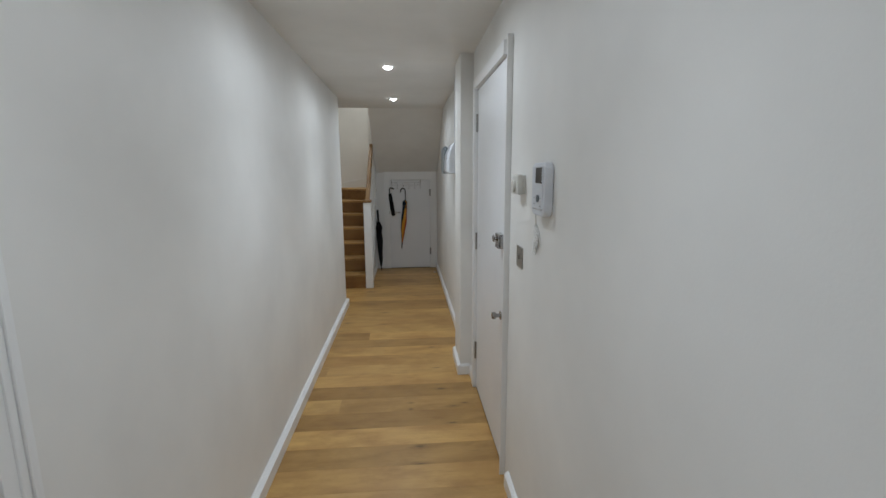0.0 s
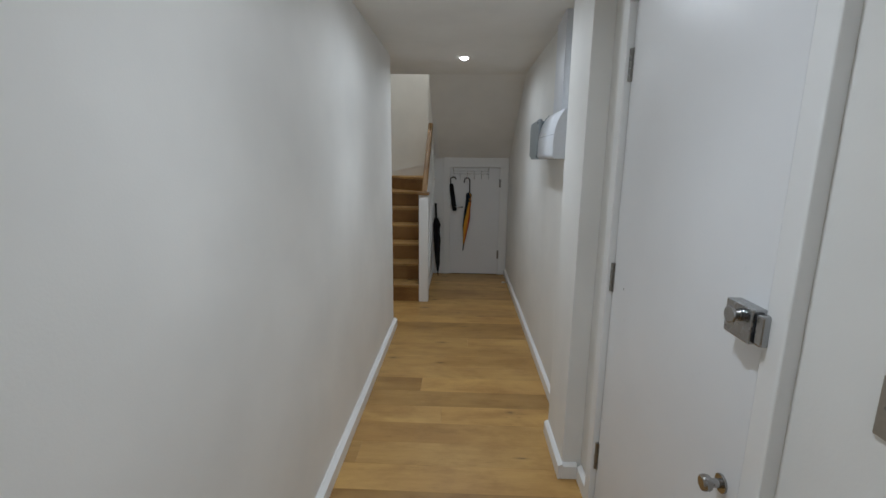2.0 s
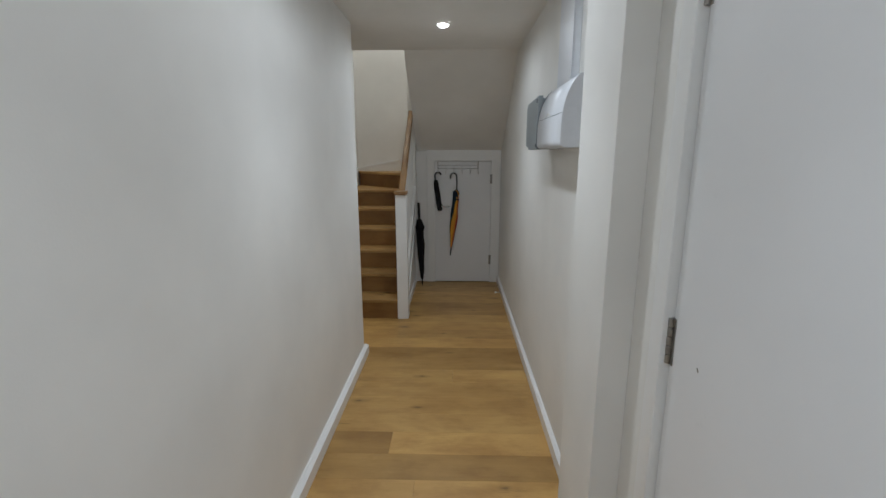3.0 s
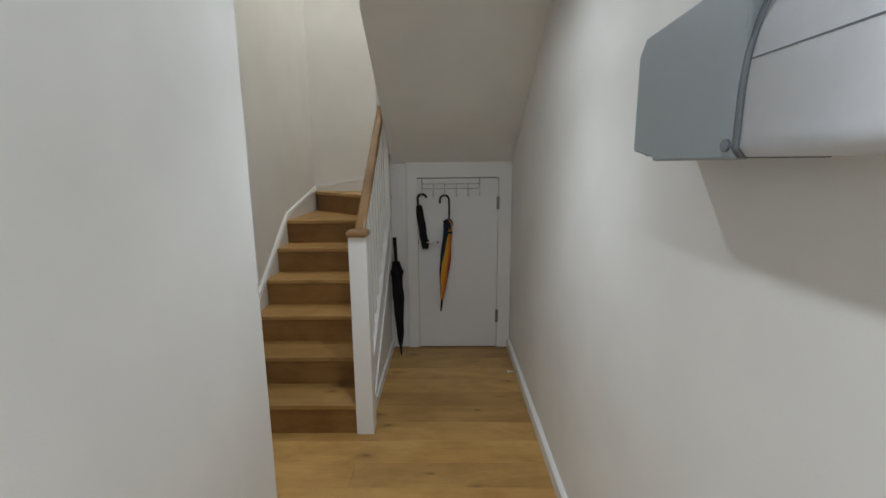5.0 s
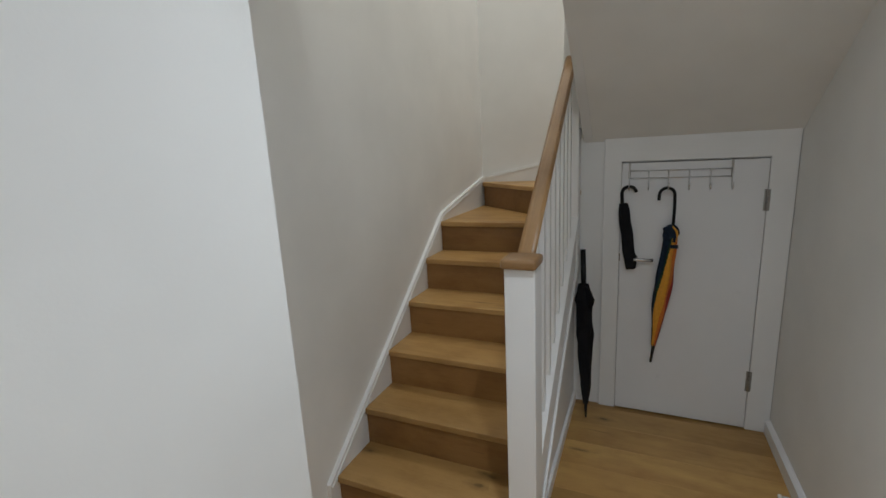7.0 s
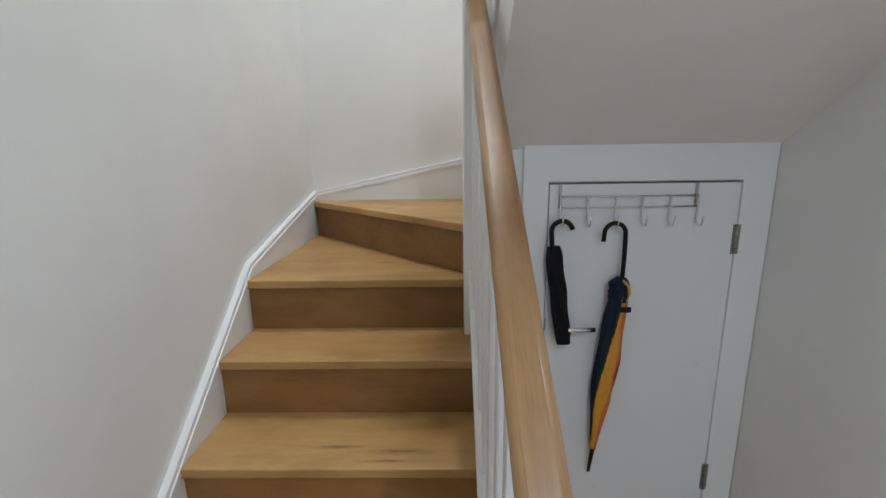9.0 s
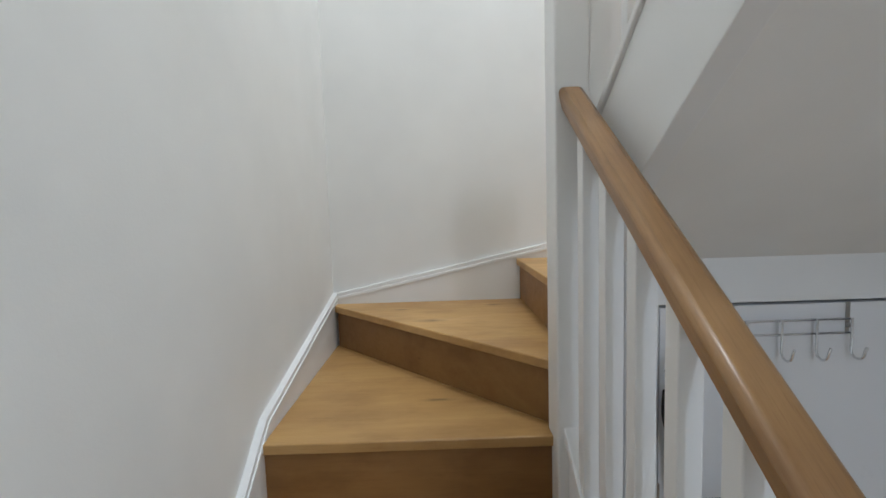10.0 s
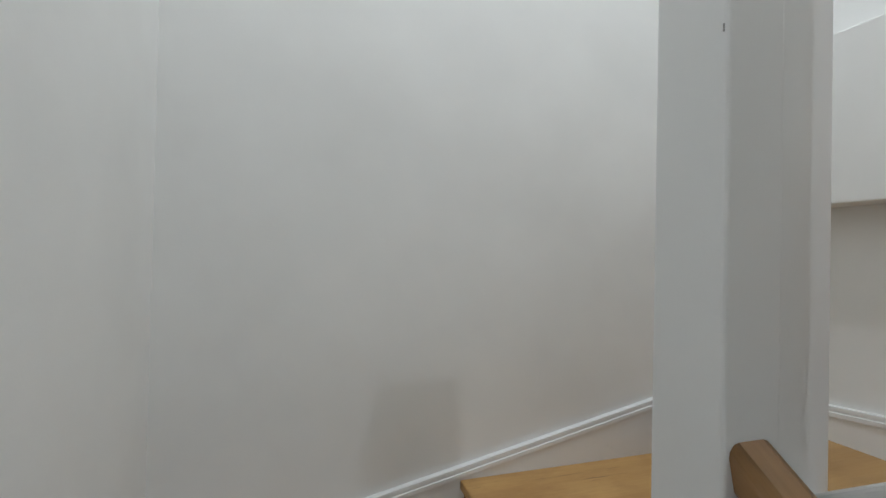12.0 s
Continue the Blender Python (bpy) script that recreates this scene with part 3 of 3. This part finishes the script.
# ---- door behind on the other side ----
frame2 = thing("door_frame", "white moulded architrave of a closed side door", "door frame", (XL, 0.06, 0), "", "structure")


def architrave(y_in, y_out, x, z1):
    """A moulded upright: three steps that rise outward."""
    bm = box(x, x + 0.012, min(y_in, y_out), max(y_in, y_out), 0, z1, 0.002)
    d = (y_out - y_in)
    for f0, f1, h in ((0.45, 0.72, 0.017), (0.72, 1.0, 0.022)):
        a, b = y_in + d * f0, y_in + d * f1
        join(bm, box(x + 0.001, x + h, min(a, b), max(a, b), 0, z1, 0.003))
    return bm


piece("architrave", architrave(LY1, LY1 + 0.065, XL, LZ + 0.065), M_TRIM, frame2)
piece("architrave", architrave(LY0, LY0 - 0.065, XL, LZ + 0.065), M_TRIM, frame2)
piece("head", box(XL, XL + 0.018, LY0, LY1, LZ, LZ + 0.065, 0.003), M_TRIM, frame2)
piece("lining", box(XL - T, XL, LY1 - 0.02, LY1, 0, LZ), M_TRIM, frame2)
door2 = thing("door_2", "closed flush white painted side door", "door", (XL, 0.06, 0), "", "structure")
piece("leaf", box(XL - 0.05, XL - 0.01, LY0 + 0.003, LY1 - 0.022, 0.006, LZ - 0.003, 0.002), M_DOOR, door2)

# ---- cupboard door under the stairs ----
arch = thing("door_frame", "white painted architrave of the low cupboard door", "door frame", (0.37, YD, 0), "", "structure")
AY = YD - 0.018
AX0, AX1, AZ = -0.034, XR - 0.002, 1.505
surround = [(AX0, 0), (CX0 - 0.001, 0), (CX0 - 0.001, CZ + 0.004), (CX1 + 0.001, CZ + 0.004), (CX1 + 0.001, 0), (AX1, 0), (AX1, AZ), (AX0, AZ)]
piece("architrave", prism(surround, AY, YD, 1, 0.003), M_TRIM, arch)
cdoor = thing("door_3", "closed low white cupboard door under the stairs", "door", (0.37, YD, 0), "", "structure")
CY = YD - 0.016
piece("leaf", box(CX0 + 0.0015, CX1 - 0.0015, CY, CY + 0.035, 0.008, CZ - 0.004, 0.002), M_DOOR, cdoor)


def hinge_y(x, z0, z1, y):
    bm = box(x - 0.012, x + 0.012, y - 0.002, y + 0.001, z0, z1)
    for i in range(5):
        a = z0 + (z1 - z0) * i / 5
        join(bm, disc((x, y - 0.004, a + 0.001), (0, 0, 1), 0.006, (z1 - z0) / 5 - 0.002, 0.001, 12))
    return bm


for z0, z1 in ((1.135, 1.235), (0.215, 0.322)):
    piece("hinge", hinge_y(CX1 - 0.001, z0, z1, CY - 0.001), M_HINGE, cdoor)
lever = disc((0.118, CY, 0.885), (0, -1, 0), 0.024, 0.007, 0.002)
tube([(0.118, CY - 0.005, 0.885), (0.118, CY - 0.045, 0.885), (0.124, CY - 0.05, 0.885), (0.150, CY - 0.05, 0.885), (0.214, CY - 0.048, 0.885)], 0.0085, 12, bm=lever)
piece("door_handle", lever, M_CHROME, cdoor, "chrome lever handle")
piece("latch_plate", box(CX0 - 0.002, CX0 + 0.004, CY - 0.003, CY + 0.002, 0.865, 0.905), M_HINGE, cdoor)

# ---- over-door hook rack ----
rack = thing("hook_rack", "chrome wire over-door rack with six hooks", "hook rack", (0.31, CY, 1.24))
RY = CY - 0.012
RX0, RX1 = 0.088, 0.532
for z in (1.335, 1.299):
    piece("bar", tube([(RX0, RY, z), (RX1, RY, z)], 0.003, 8), M_CHROME, rack)
for i in range(6):
    x = RX0 + (RX1 - RX0) * i / 5
    pts = [(x, RY - 0.004, 1.338), (x, RY - 0.004, 1.258)]
    for k in range(1, 9):
        a = radians(k * 22.5)
        pts.append((x, RY - 0.022 + 0.018 * math.cos(a), 1.258 - 0.020 * math.sin(a)))
    pts.append((x, RY - 0.046, 1.274))
    piece("hook", tube(pts, 0.0032, 8), M_CHROME, rack)
for x in (RX0, RX1):
    piece("strap", box(x - 0.005, x + 0.005, CY - 0.0035, CY - 0.0015, 1.296, CZ - 0.002), M_STEEL, rack)
    piece("spacer", box(x - 0.004, x + 0.004, CY - 0.0115, CY - 0.0030, 1.312, 1.322), M_STEEL, rack)

# ---- umbrellas ----
def crook(x, y, z, radius, start, end, steps=14):
    """Points of a hooked handle in the plane of the door, angles from +x."""
    return [(x + radius * math.cos(radians(start + (end - start) * s / steps)), y, z + radius * math.sin(radians(start + (end - start) * s / steps))) for s in range(steps + 1)]


def rolled(p, q, widths, material, name, parent, flutes=5, sides=20, twist=0.7):
    """A rolled canopy from p to q: fluted, uneven and slightly twisted. widths: (share of the length, radius)."""
    p, q = Vector(p), Vector(q)
    d = (q - p).normalized()
    u = d.cross(Vector((0, 1, 0))).normalized()
    v = d.cross(u)
    bm = bmesh.new()
    rings = []
    n = 44
    for i in range(n + 1):
        s = i / n
        for (s0, r0), (s1, r1) in zip(widths, widths[1:]):
            if s0 <= s <= s1:
                rad = r0 + (r1 - r0) * (s - s0) / max(1e-6, s1 - s0)
        ring = []
        for k in range(sides):
            a = math.tau * k / sides
            w = rad * (1 + 0.13 * math.sin(flutes * a + twist * 6 * s) + 0.07 * math.sin(3 * a + 17 * s))
            ring.append(bm.verts.new(p + (q - p) * s + u * (w * math.cos(a)) + v * (w * 0.8 * math.sin(a))))
        rings.append(ring)
    for r0, r1 in zip(rings, rings[1:]):
        for k in range(sides):
            f = bm.faces.new((r0[k], r0[(k + 1) % sides], r1[(k + 1) % sides], r1[k]))
            f.smooth = True
            if isinstance(material, list):
                s = rings.index(r0) / n
                deg = (360 * (k + 0.5) / sides + 40) % 360 - 40
                edges = [0 + 58 * s, 32 + 66 * s, 72 + 105 * s, 88 + 102 * s, 230]
                f.material_index = next((i for i, e in enumerate(edges) if deg < e), 0)
    bm.faces.new(rings[0][::-1])
    bm.faces.new(rings[-1])
    return piece(name, bm, material, parent)


UY = RY - 0.028
um1 = thing("umbrella", "black folded umbrella hung by its crook handle", "umbrella", (0.09, UY, 0.83))
piece("handle", tube([(0.061, UY, 1.150)] + crook(0.090, UY, 1.225, 0.034, 178, 10), 0.0085, 10), M_BLACKPLASTIC, um1)
rolled((0.063, UY, 1.175), (0.112, UY, 0.835), [(0, 0.019), (0.1, 0.025), (0.5, 0.026), (0.93, 0.028), (1, 0.024)], M_BLACK, "canopy", um1, 4)
um2 = thing("umbrella", "rainbow striped long umbrella hung closed on the rack", "umbrella", (0.26, UY, 0.33))
piece("handle", tube([(0.2265, UY, 1.190)] + crook(0.262, UY, 1.216, 0.034, 180, 0) + [(0.298, UY, 1.15), (0.296, UY, 1.06)], 0.0075, 10), M_BLACKPLASTIC, um2)
rolled((0.292, UY, 1.068), (0.284, UY, 0.985), [(0, 0.015), (0.25, 0.033), (0.7, 0.032), (1, 0.028)], M_NAVY, "collar", um2, 6)
roll = rolled((0.287, UY, 1.01), (0.236, UY, 0.42), [(0, 0.028), (0.15, 0.033), (0.4, 0.039), (0.65, 0.033), (0.9, 0.016), (1, 0.010)], [M_RED, M_ORANGE, M_YELLOW, M_GREEN, M_NAVY], "canopy", um2, 5, 90)
piece("tie", box(0.285, 0.322, UY - 0.034, UY - 0.020, 0.955, 0.972, 0.003), M_NAVY, roll)
piece("ferrule", tube([(0.237, UY, 0.43), (0.226, UY, 0.325)], 0.007, 8, [0.009, 0.006]), M_BLACKPLASTIC, um2)
tuft = tube([(0.289, UY, 1.066), (0.299, UY - 0.024, 1.056), (0.311, UY - 0.024, 1.040), (0.316, UY - 0.018, 1.018), (0.311, UY - 0.018, 0.990)], 0.009, 7, [0.003, 0.005, 0.006, 0.005, 0.002])
piece("loose_fold", tuft, M_YELLOW, um2, "yellow fold of cloth below the handle")
um3 = thing("umbrella", "black closed umbrella leaning against the stair panelling", "umbrella", (-0.105, 6.41, 0))
tip, top = Vector((-0.086, 6.42, 0.004)), Vector((-0.130, 6.548, 0.925))
at = lambda s: tuple(tip + (top - tip) * s)
piece("ferrule", tube([at(0), at(0.09)], 0.006, 8, [0.005, 0.009]), M_BLACKPLASTIC, um3)
rolled(at(0.80), at(0.08), [(0, 0.024), (0.07, 0.034), (0.13, 0.050), (0.17, 0.041), (0.3, 0.039), (0.42, 0.043), (0.47, 0.038), (0.62, 0.035), (0.85, 0.026), (1, 0.012)], M_BLACK, "canopy", um3, 5)
for s0, out, rad in ((0.735, 0.030, 0.017), (0.70, 0.040, 0.020), (0.52, 0.022, 0.018), (0.50, -0.026, 0.016)):
    x, y, z = at(s0)
    piece("loose_fold", tube([(x + out * 0.3, y - 0.012, z + 0.05), (x + out, y - 0.018, z + 0.012), (x + out * 0.95, y - 0.016, z - 0.012), (x + out * 0.35, y - 0.012, z - 0.055)], rad, 7, [0.008, rad, rad * 0.8, 0.006]), M_BLACK, um3)
piece("handle", tube([at(0.78), at(0.84), at(1.0)], 0.013, 10, [0.012, 0.0145, 0.0145]), M_BLACKPLASTIC, um3)

# ---- door stop on the skirting ----
stop = thing("door_stop", "chrome rod door stop on the skirting board", "door stop", (XR - 0.017, 6.04, 0.045))
piece("rod", tube([(XR - 0.017, 6.04, 0.045), (XR - 0.075, 6.04, 0.045)], 0.006, 10), M_CHROME, stop)
piece("base", disc((XR - 0.017, 6.04, 0.045), (-1, 0, 0), 0.014, 0.005, 0.001), M_CHROME, stop)
piece("buffer", disc((XR - 0.075, 6.04, 0.045), (-1, 0, 0), 0.010, 0.012, 0.003), M_CREAM, stop)

# ---- fuse boxes ----
GX = 0.668
GY0, GY1 = 3.755, 4.076


def cover_front(z):
    """How far the curved cover stands out at a height."""
    s = max(0.0, (z - 1.545) / 0.195)
    return GX - 0.006 + 0.095 * (1 - math.sqrt(max(0.0, 1 - s * s)))


def curved(y0, y1, grow=0.0):
    zs = [1.473 - grow + (1.738 + grow - 1.473 + grow) * k / 22 for k in range(23)]
    outline = [(XR, zs[0])] + [(GX + 0.004 - grow, zs[0])] + [(cover_front(z) - grow, z) for z in zs[1:-1]] + [(XR - 0.015, zs[-1]), (XR, zs[-1])]
    bm = prism(outline, y0, y1, 1)
    for f in bm.faces:
        f.smooth = abs(f.normal.y) < 0.5 and f.normal.x < -0.2
    return bm


grey_box = thing("meter_box", "grey metal switch enclosure mounted on the wall", "fuse box", (XR, 3.89, 1.47))
piece("body", box(GX + 0.014, XR, GY0, GY1 - 0.008, 1.480, 1.702, 0.004), M_GREY, grey_box)
lid = [(GY0 - 0.004, 1.470), (GY1 - 0.085, 1.470), (GY1 - 0.080, 1.477), (GY1, 1.490), (GY1 + 0.004, 1.496), (GY1 + 0.004, 1.672), (GY1 - 0.022, 1.702), (GY0 - 0.004, 1.712)]
lid_ob = piece("cover", prism(lid, GX - 0.004, GX + 0.018, 0, 0.004), M_GREY, grey_box)
piece("edge_seal", curved(GY0 - 0.016, GY0 - 0.003, 0.0015), M_GREYEDGE, grey_box, "dark grey side flange")
for z in (1.489, 1.69):
    piece("screw", disc((GX - 0.004, GY0 + 0.013, z), (-1, 0, 0), 0.009, 0.005, 0.001, 14), M_GREYEDGE, lid_ob)
white_box = thing("consumer_unit", "white consumer unit with a curved hinged cover", "fuse box", (XR, 3.47, 1.473))
shell = piece("body", curved(3.262, GY0 - 0.017), M_PLASTIC, white_box)
piece("seam", box(cover_front(1.595) - 0.0012, GX + 0.006, 3.266, GY0 - 0.019, 1.5945, 1.5959), M_GREYEDGE, shell)
rim = [(3.525 + 0.036 * math.cos(radians(k * 12)), 1.596 + 0.017 * math.sin(radians(k * 12))) for k in range(16)]
hollow = [(3.525 + 0.034 * math.cos(radians(k * 12)), 1.5955 + 0.0135 * math.sin(radians(k * 12))) for k in range(15, -1, -1)]
pull = prism(rim + hollow, GX - 0.008, GX + 0.010, 0, 0.0006, 1)
for v in pull.verts:
    v.co.x += cover_front(v.co.z) - (GX - 0.006)
piece("finger_pull", pull, M_CREAM, shell)
for unit in (grey_box, white_box):
    unit.location.z += 0.006
duct = thing("cable_trunking", "white plastic cable trunking above the fuse boxes", "trunking", (XR, 3.67, 1.70))
piece("base", box(XR - 0.030, XR, 3.53, 3.66, 1.735, ZC, 0.002), M_PLASTIC, duct)
piece("lid", box(XR - 0.034, XR - 0.030, 3.527, 3.663, 1.73, ZC, 0.001), M_PLASTIC, duct)
piece("base", box(XR - 0.022, XR, 3.70, 3.83, 1.70, ZC, 0.002), M_PLASTIC, duct)

# ---- intercom, thermostat, switch ----
inter = thing("intercom", "white wall intercom with a small dark screen", "intercom", (XR, 1.13, 1.332))
IX = XR - 0.030


def rounded(y0, y1, z0, z1, rad, n=5):
    pts = []
    for cy, cz, a0 in ((y1 - rad, z1 - rad, 0), (y0 + rad, z1 - rad, 90), (y0 + rad, z0 + rad, 180), (y1 - rad, z0 + rad, 270)):
        pts += [(cy + rad * math.cos(radians(a0 + 90 * s / n)), cz + rad * math.sin(radians(a0 + 90 * s / n))) for s in range(n + 1)]
    return pts


piece("body", prism(rounded(1.070, 1.212, 1.343, 1.516, 0.026), IX, XR, 0, 0.006, 3), M_PLASTIC, inter)
face = piece("face_plate", prism(rounded(1.084, 1.197, 1.366, 1.507, 0.008), IX - 0.004, IX + 0.001, 0, 0.002), M_PLASTIC, inter)
piece("screen", box(IX - 0.0055, IX - 0.003, 1.088, 1.154, 1.450, 1.500, 0.001), M_SCREEN, face, "dark glossy screen")
piece("call_button", disc((IX - 0.004, 1.124, 1.401), (-1, 0, 0), 0.012, 0.005, 0.002), M_GREYEDGE, face, "dark grey round button")
for i in range(5):
    z = 1.455 + i * 0.009
    for y in (1.166, 1.087):
        piece("button", box(IX - 0.0055, IX - 0.003, y, y + 0.008, z, z + 0.005, 0.001), M_PLASTIC, face)
for y, z in ((1.158, 1.40), (1.158, 1.38), (1.094, 1.375), (1.094, 1.40)):
    piece("label_mark", box(IX - 0.0050, IX - 0.003, y, y + 0.012, z, z + 0.003), M_GREY, face)
CORD_Y, CORD_Z = 1.218, 1.290
coil = thing("coiled_cord", "white coiled cord hanging in a bundle below the intercom", "cord", (XR, 1.22, 1.20))


def coil_points():
    """A slack coil: tilted loops that widen and sag towards the bottom."""
    pts = [(XR - 0.012, CORD_Y + 0.004, 1.347), (XR - 0.010, CORD_Y + 0.005, 1.325), (XR - 0.008, CORD_Y + 0.010, CORD_Z + 0.012)]
    for a in np.linspace(0, 50.2, 240):
        s = a / 50.2
        wide = 0.018 + 0.008 * math.sin(math.pi * s * 1.5 + 0.3)
        y = CORD_Y + 0.004 - 0.006 * math.sin(5 * s) + 0.010 * s
        z = CORD_Z - 0.085 * s + 0.011 * math.sin(a + 0.4) + 0.003 * math.sin(2.3 * a)
        pts.append((XR - 0.008 + 0.005 * math.cos(a), y + wide * math.sin(a), z))
    return pts


piece("coil", tube(coil_points(), 0.0021, 8), M_CORD, coil)
stat = thing("thermostat", "white room thermostat with a round dial", "thermostat", (XR, 1.424, 1.393))
piece("base", box(XR - 0.010, XR, 1.406, 1.484, 1.402, 1.474, 0.002), M_CREAM, stat)
piece("cover", box(XR - 0.032, XR - 0.010, 1.403, 1.487, 1.400, 1.477, 0.006, 3), M_CREAM, stat)
piece("dial", disc((XR - 0.032, 1.456, 1.432), (-1, 0, 0), 0.023, 0.009, 0.003, 32), M_CREAM, stat)
switch = thing("light_switch", "brushed steel light switch plate on the wall", "light switch", (XR, 1.448, 1.09))
plate = piece("plate", box(XR - 0.005, XR, 1.416, 1.503, 1.099, 1.186, 0.0015), M_STEEL, switch)
piece("rocker", box(XR - 0.010, XR - 0.005, 1.455, 1.466, 1.132, 1.154, 0.002), M_STEEL, plate)
for z in (1.143,):
    for y in (1.429, 1.490):
        piece("screw", disc((XR - 0.005, y, z), (-1, 0, 0), 0.003, 0.001, 0, 10), M_HINGE, plate)

# ---- downlights ----
def downlight(x, y, z):
    ob = thing("downlight", "white recessed ceiling downlight, lit", "downlight", (x, y, z), "corridor downlights")
    ring = bmesh.new()
    bmesh.ops.create_circle(ring, segments=32, radius=0.046)
    rim = bmesh.ops.extrude_edge_only(ring, edges=ring.edges[:])
    for v in rim["geom"]:
        if isinstance(v, bmesh.types.BMVert):
            v.co = Vector((v.co.x * 0.80, v.co.y * 0.80, -0.006))
    part("bezel", ring, M_TRIM, ob)
    lens = bmesh.new()
    bmesh.ops.create_uvsphere(lens, u_segments=24, v_segments=12, radius=0.036)
    for v in lens.verts:
        v.co.z = min(v.co.z, 0.004) * 0.62
    for f in lens.faces:
        f.smooth = True
    part("lens", lens, M_GLOW, ob, "glowing lens")
    return ob


first = downlight(*DOWNLIGHTS[0], ZC)
for x, y in DOWNLIGHTS[1:]:
    copy_thing(first, pose(x, y, ZC))
for x, y in UPPER_DOWNLIGHTS:
    tagged(copy_thing(first, pose(x, y, ZT)), group="stairwell downlights")

# ---- floor planks ----
PLANK = 0.177
# end joints of some rows; the boards between run from wall to wall
JOINTS = {2.301: -0.13, 4.248: 0.27, 3.186: 0.105, 3.54: -0.044, 2.832: -0.30, 4.956: -0.19, 5.133: 0.59}
WHOLE = (1.4, 7.0)
rng = random.Random(7)
y = 3.009 - 30 * PLANK
while y < YD - 0.001:
    y0, y1 = max(y, YB), min(y + PLANK, YD)
    x0, x1 = (XL, XR) if y1 < YE + 0.02 else (XS, XR)
    cuts = [x0]
    known = [j for k, j in JOINTS.items() if abs(k - y) < 0.02]
    x = known[0] if known else x1 if WHOLE[0] < y < WHOLE[1] else x0 + rng.uniform(0.25, 1.9)
    while x < x1 - 0.2:
        cuts.append(x)
        x += rng.uniform(1.0, 1.9)
    cuts.append(x1)
    for a, b in zip(cuts, cuts[1:]):
        if y1 > y0:
            bm = box(-(b - a) / 2 + 0.0002, (b - a) / 2 - 0.0002, -(y1 - y0) / 2 + 0.0002, (y1 - y0) / 2 - 0.0002, -0.014, 0.0, 0.0006, 1)
            ob = part("plank", bm, M_OAK, floor)
            ob.location = ((a + b) / 2, (y0 + y1) / 2, 0)
    y += PLANK
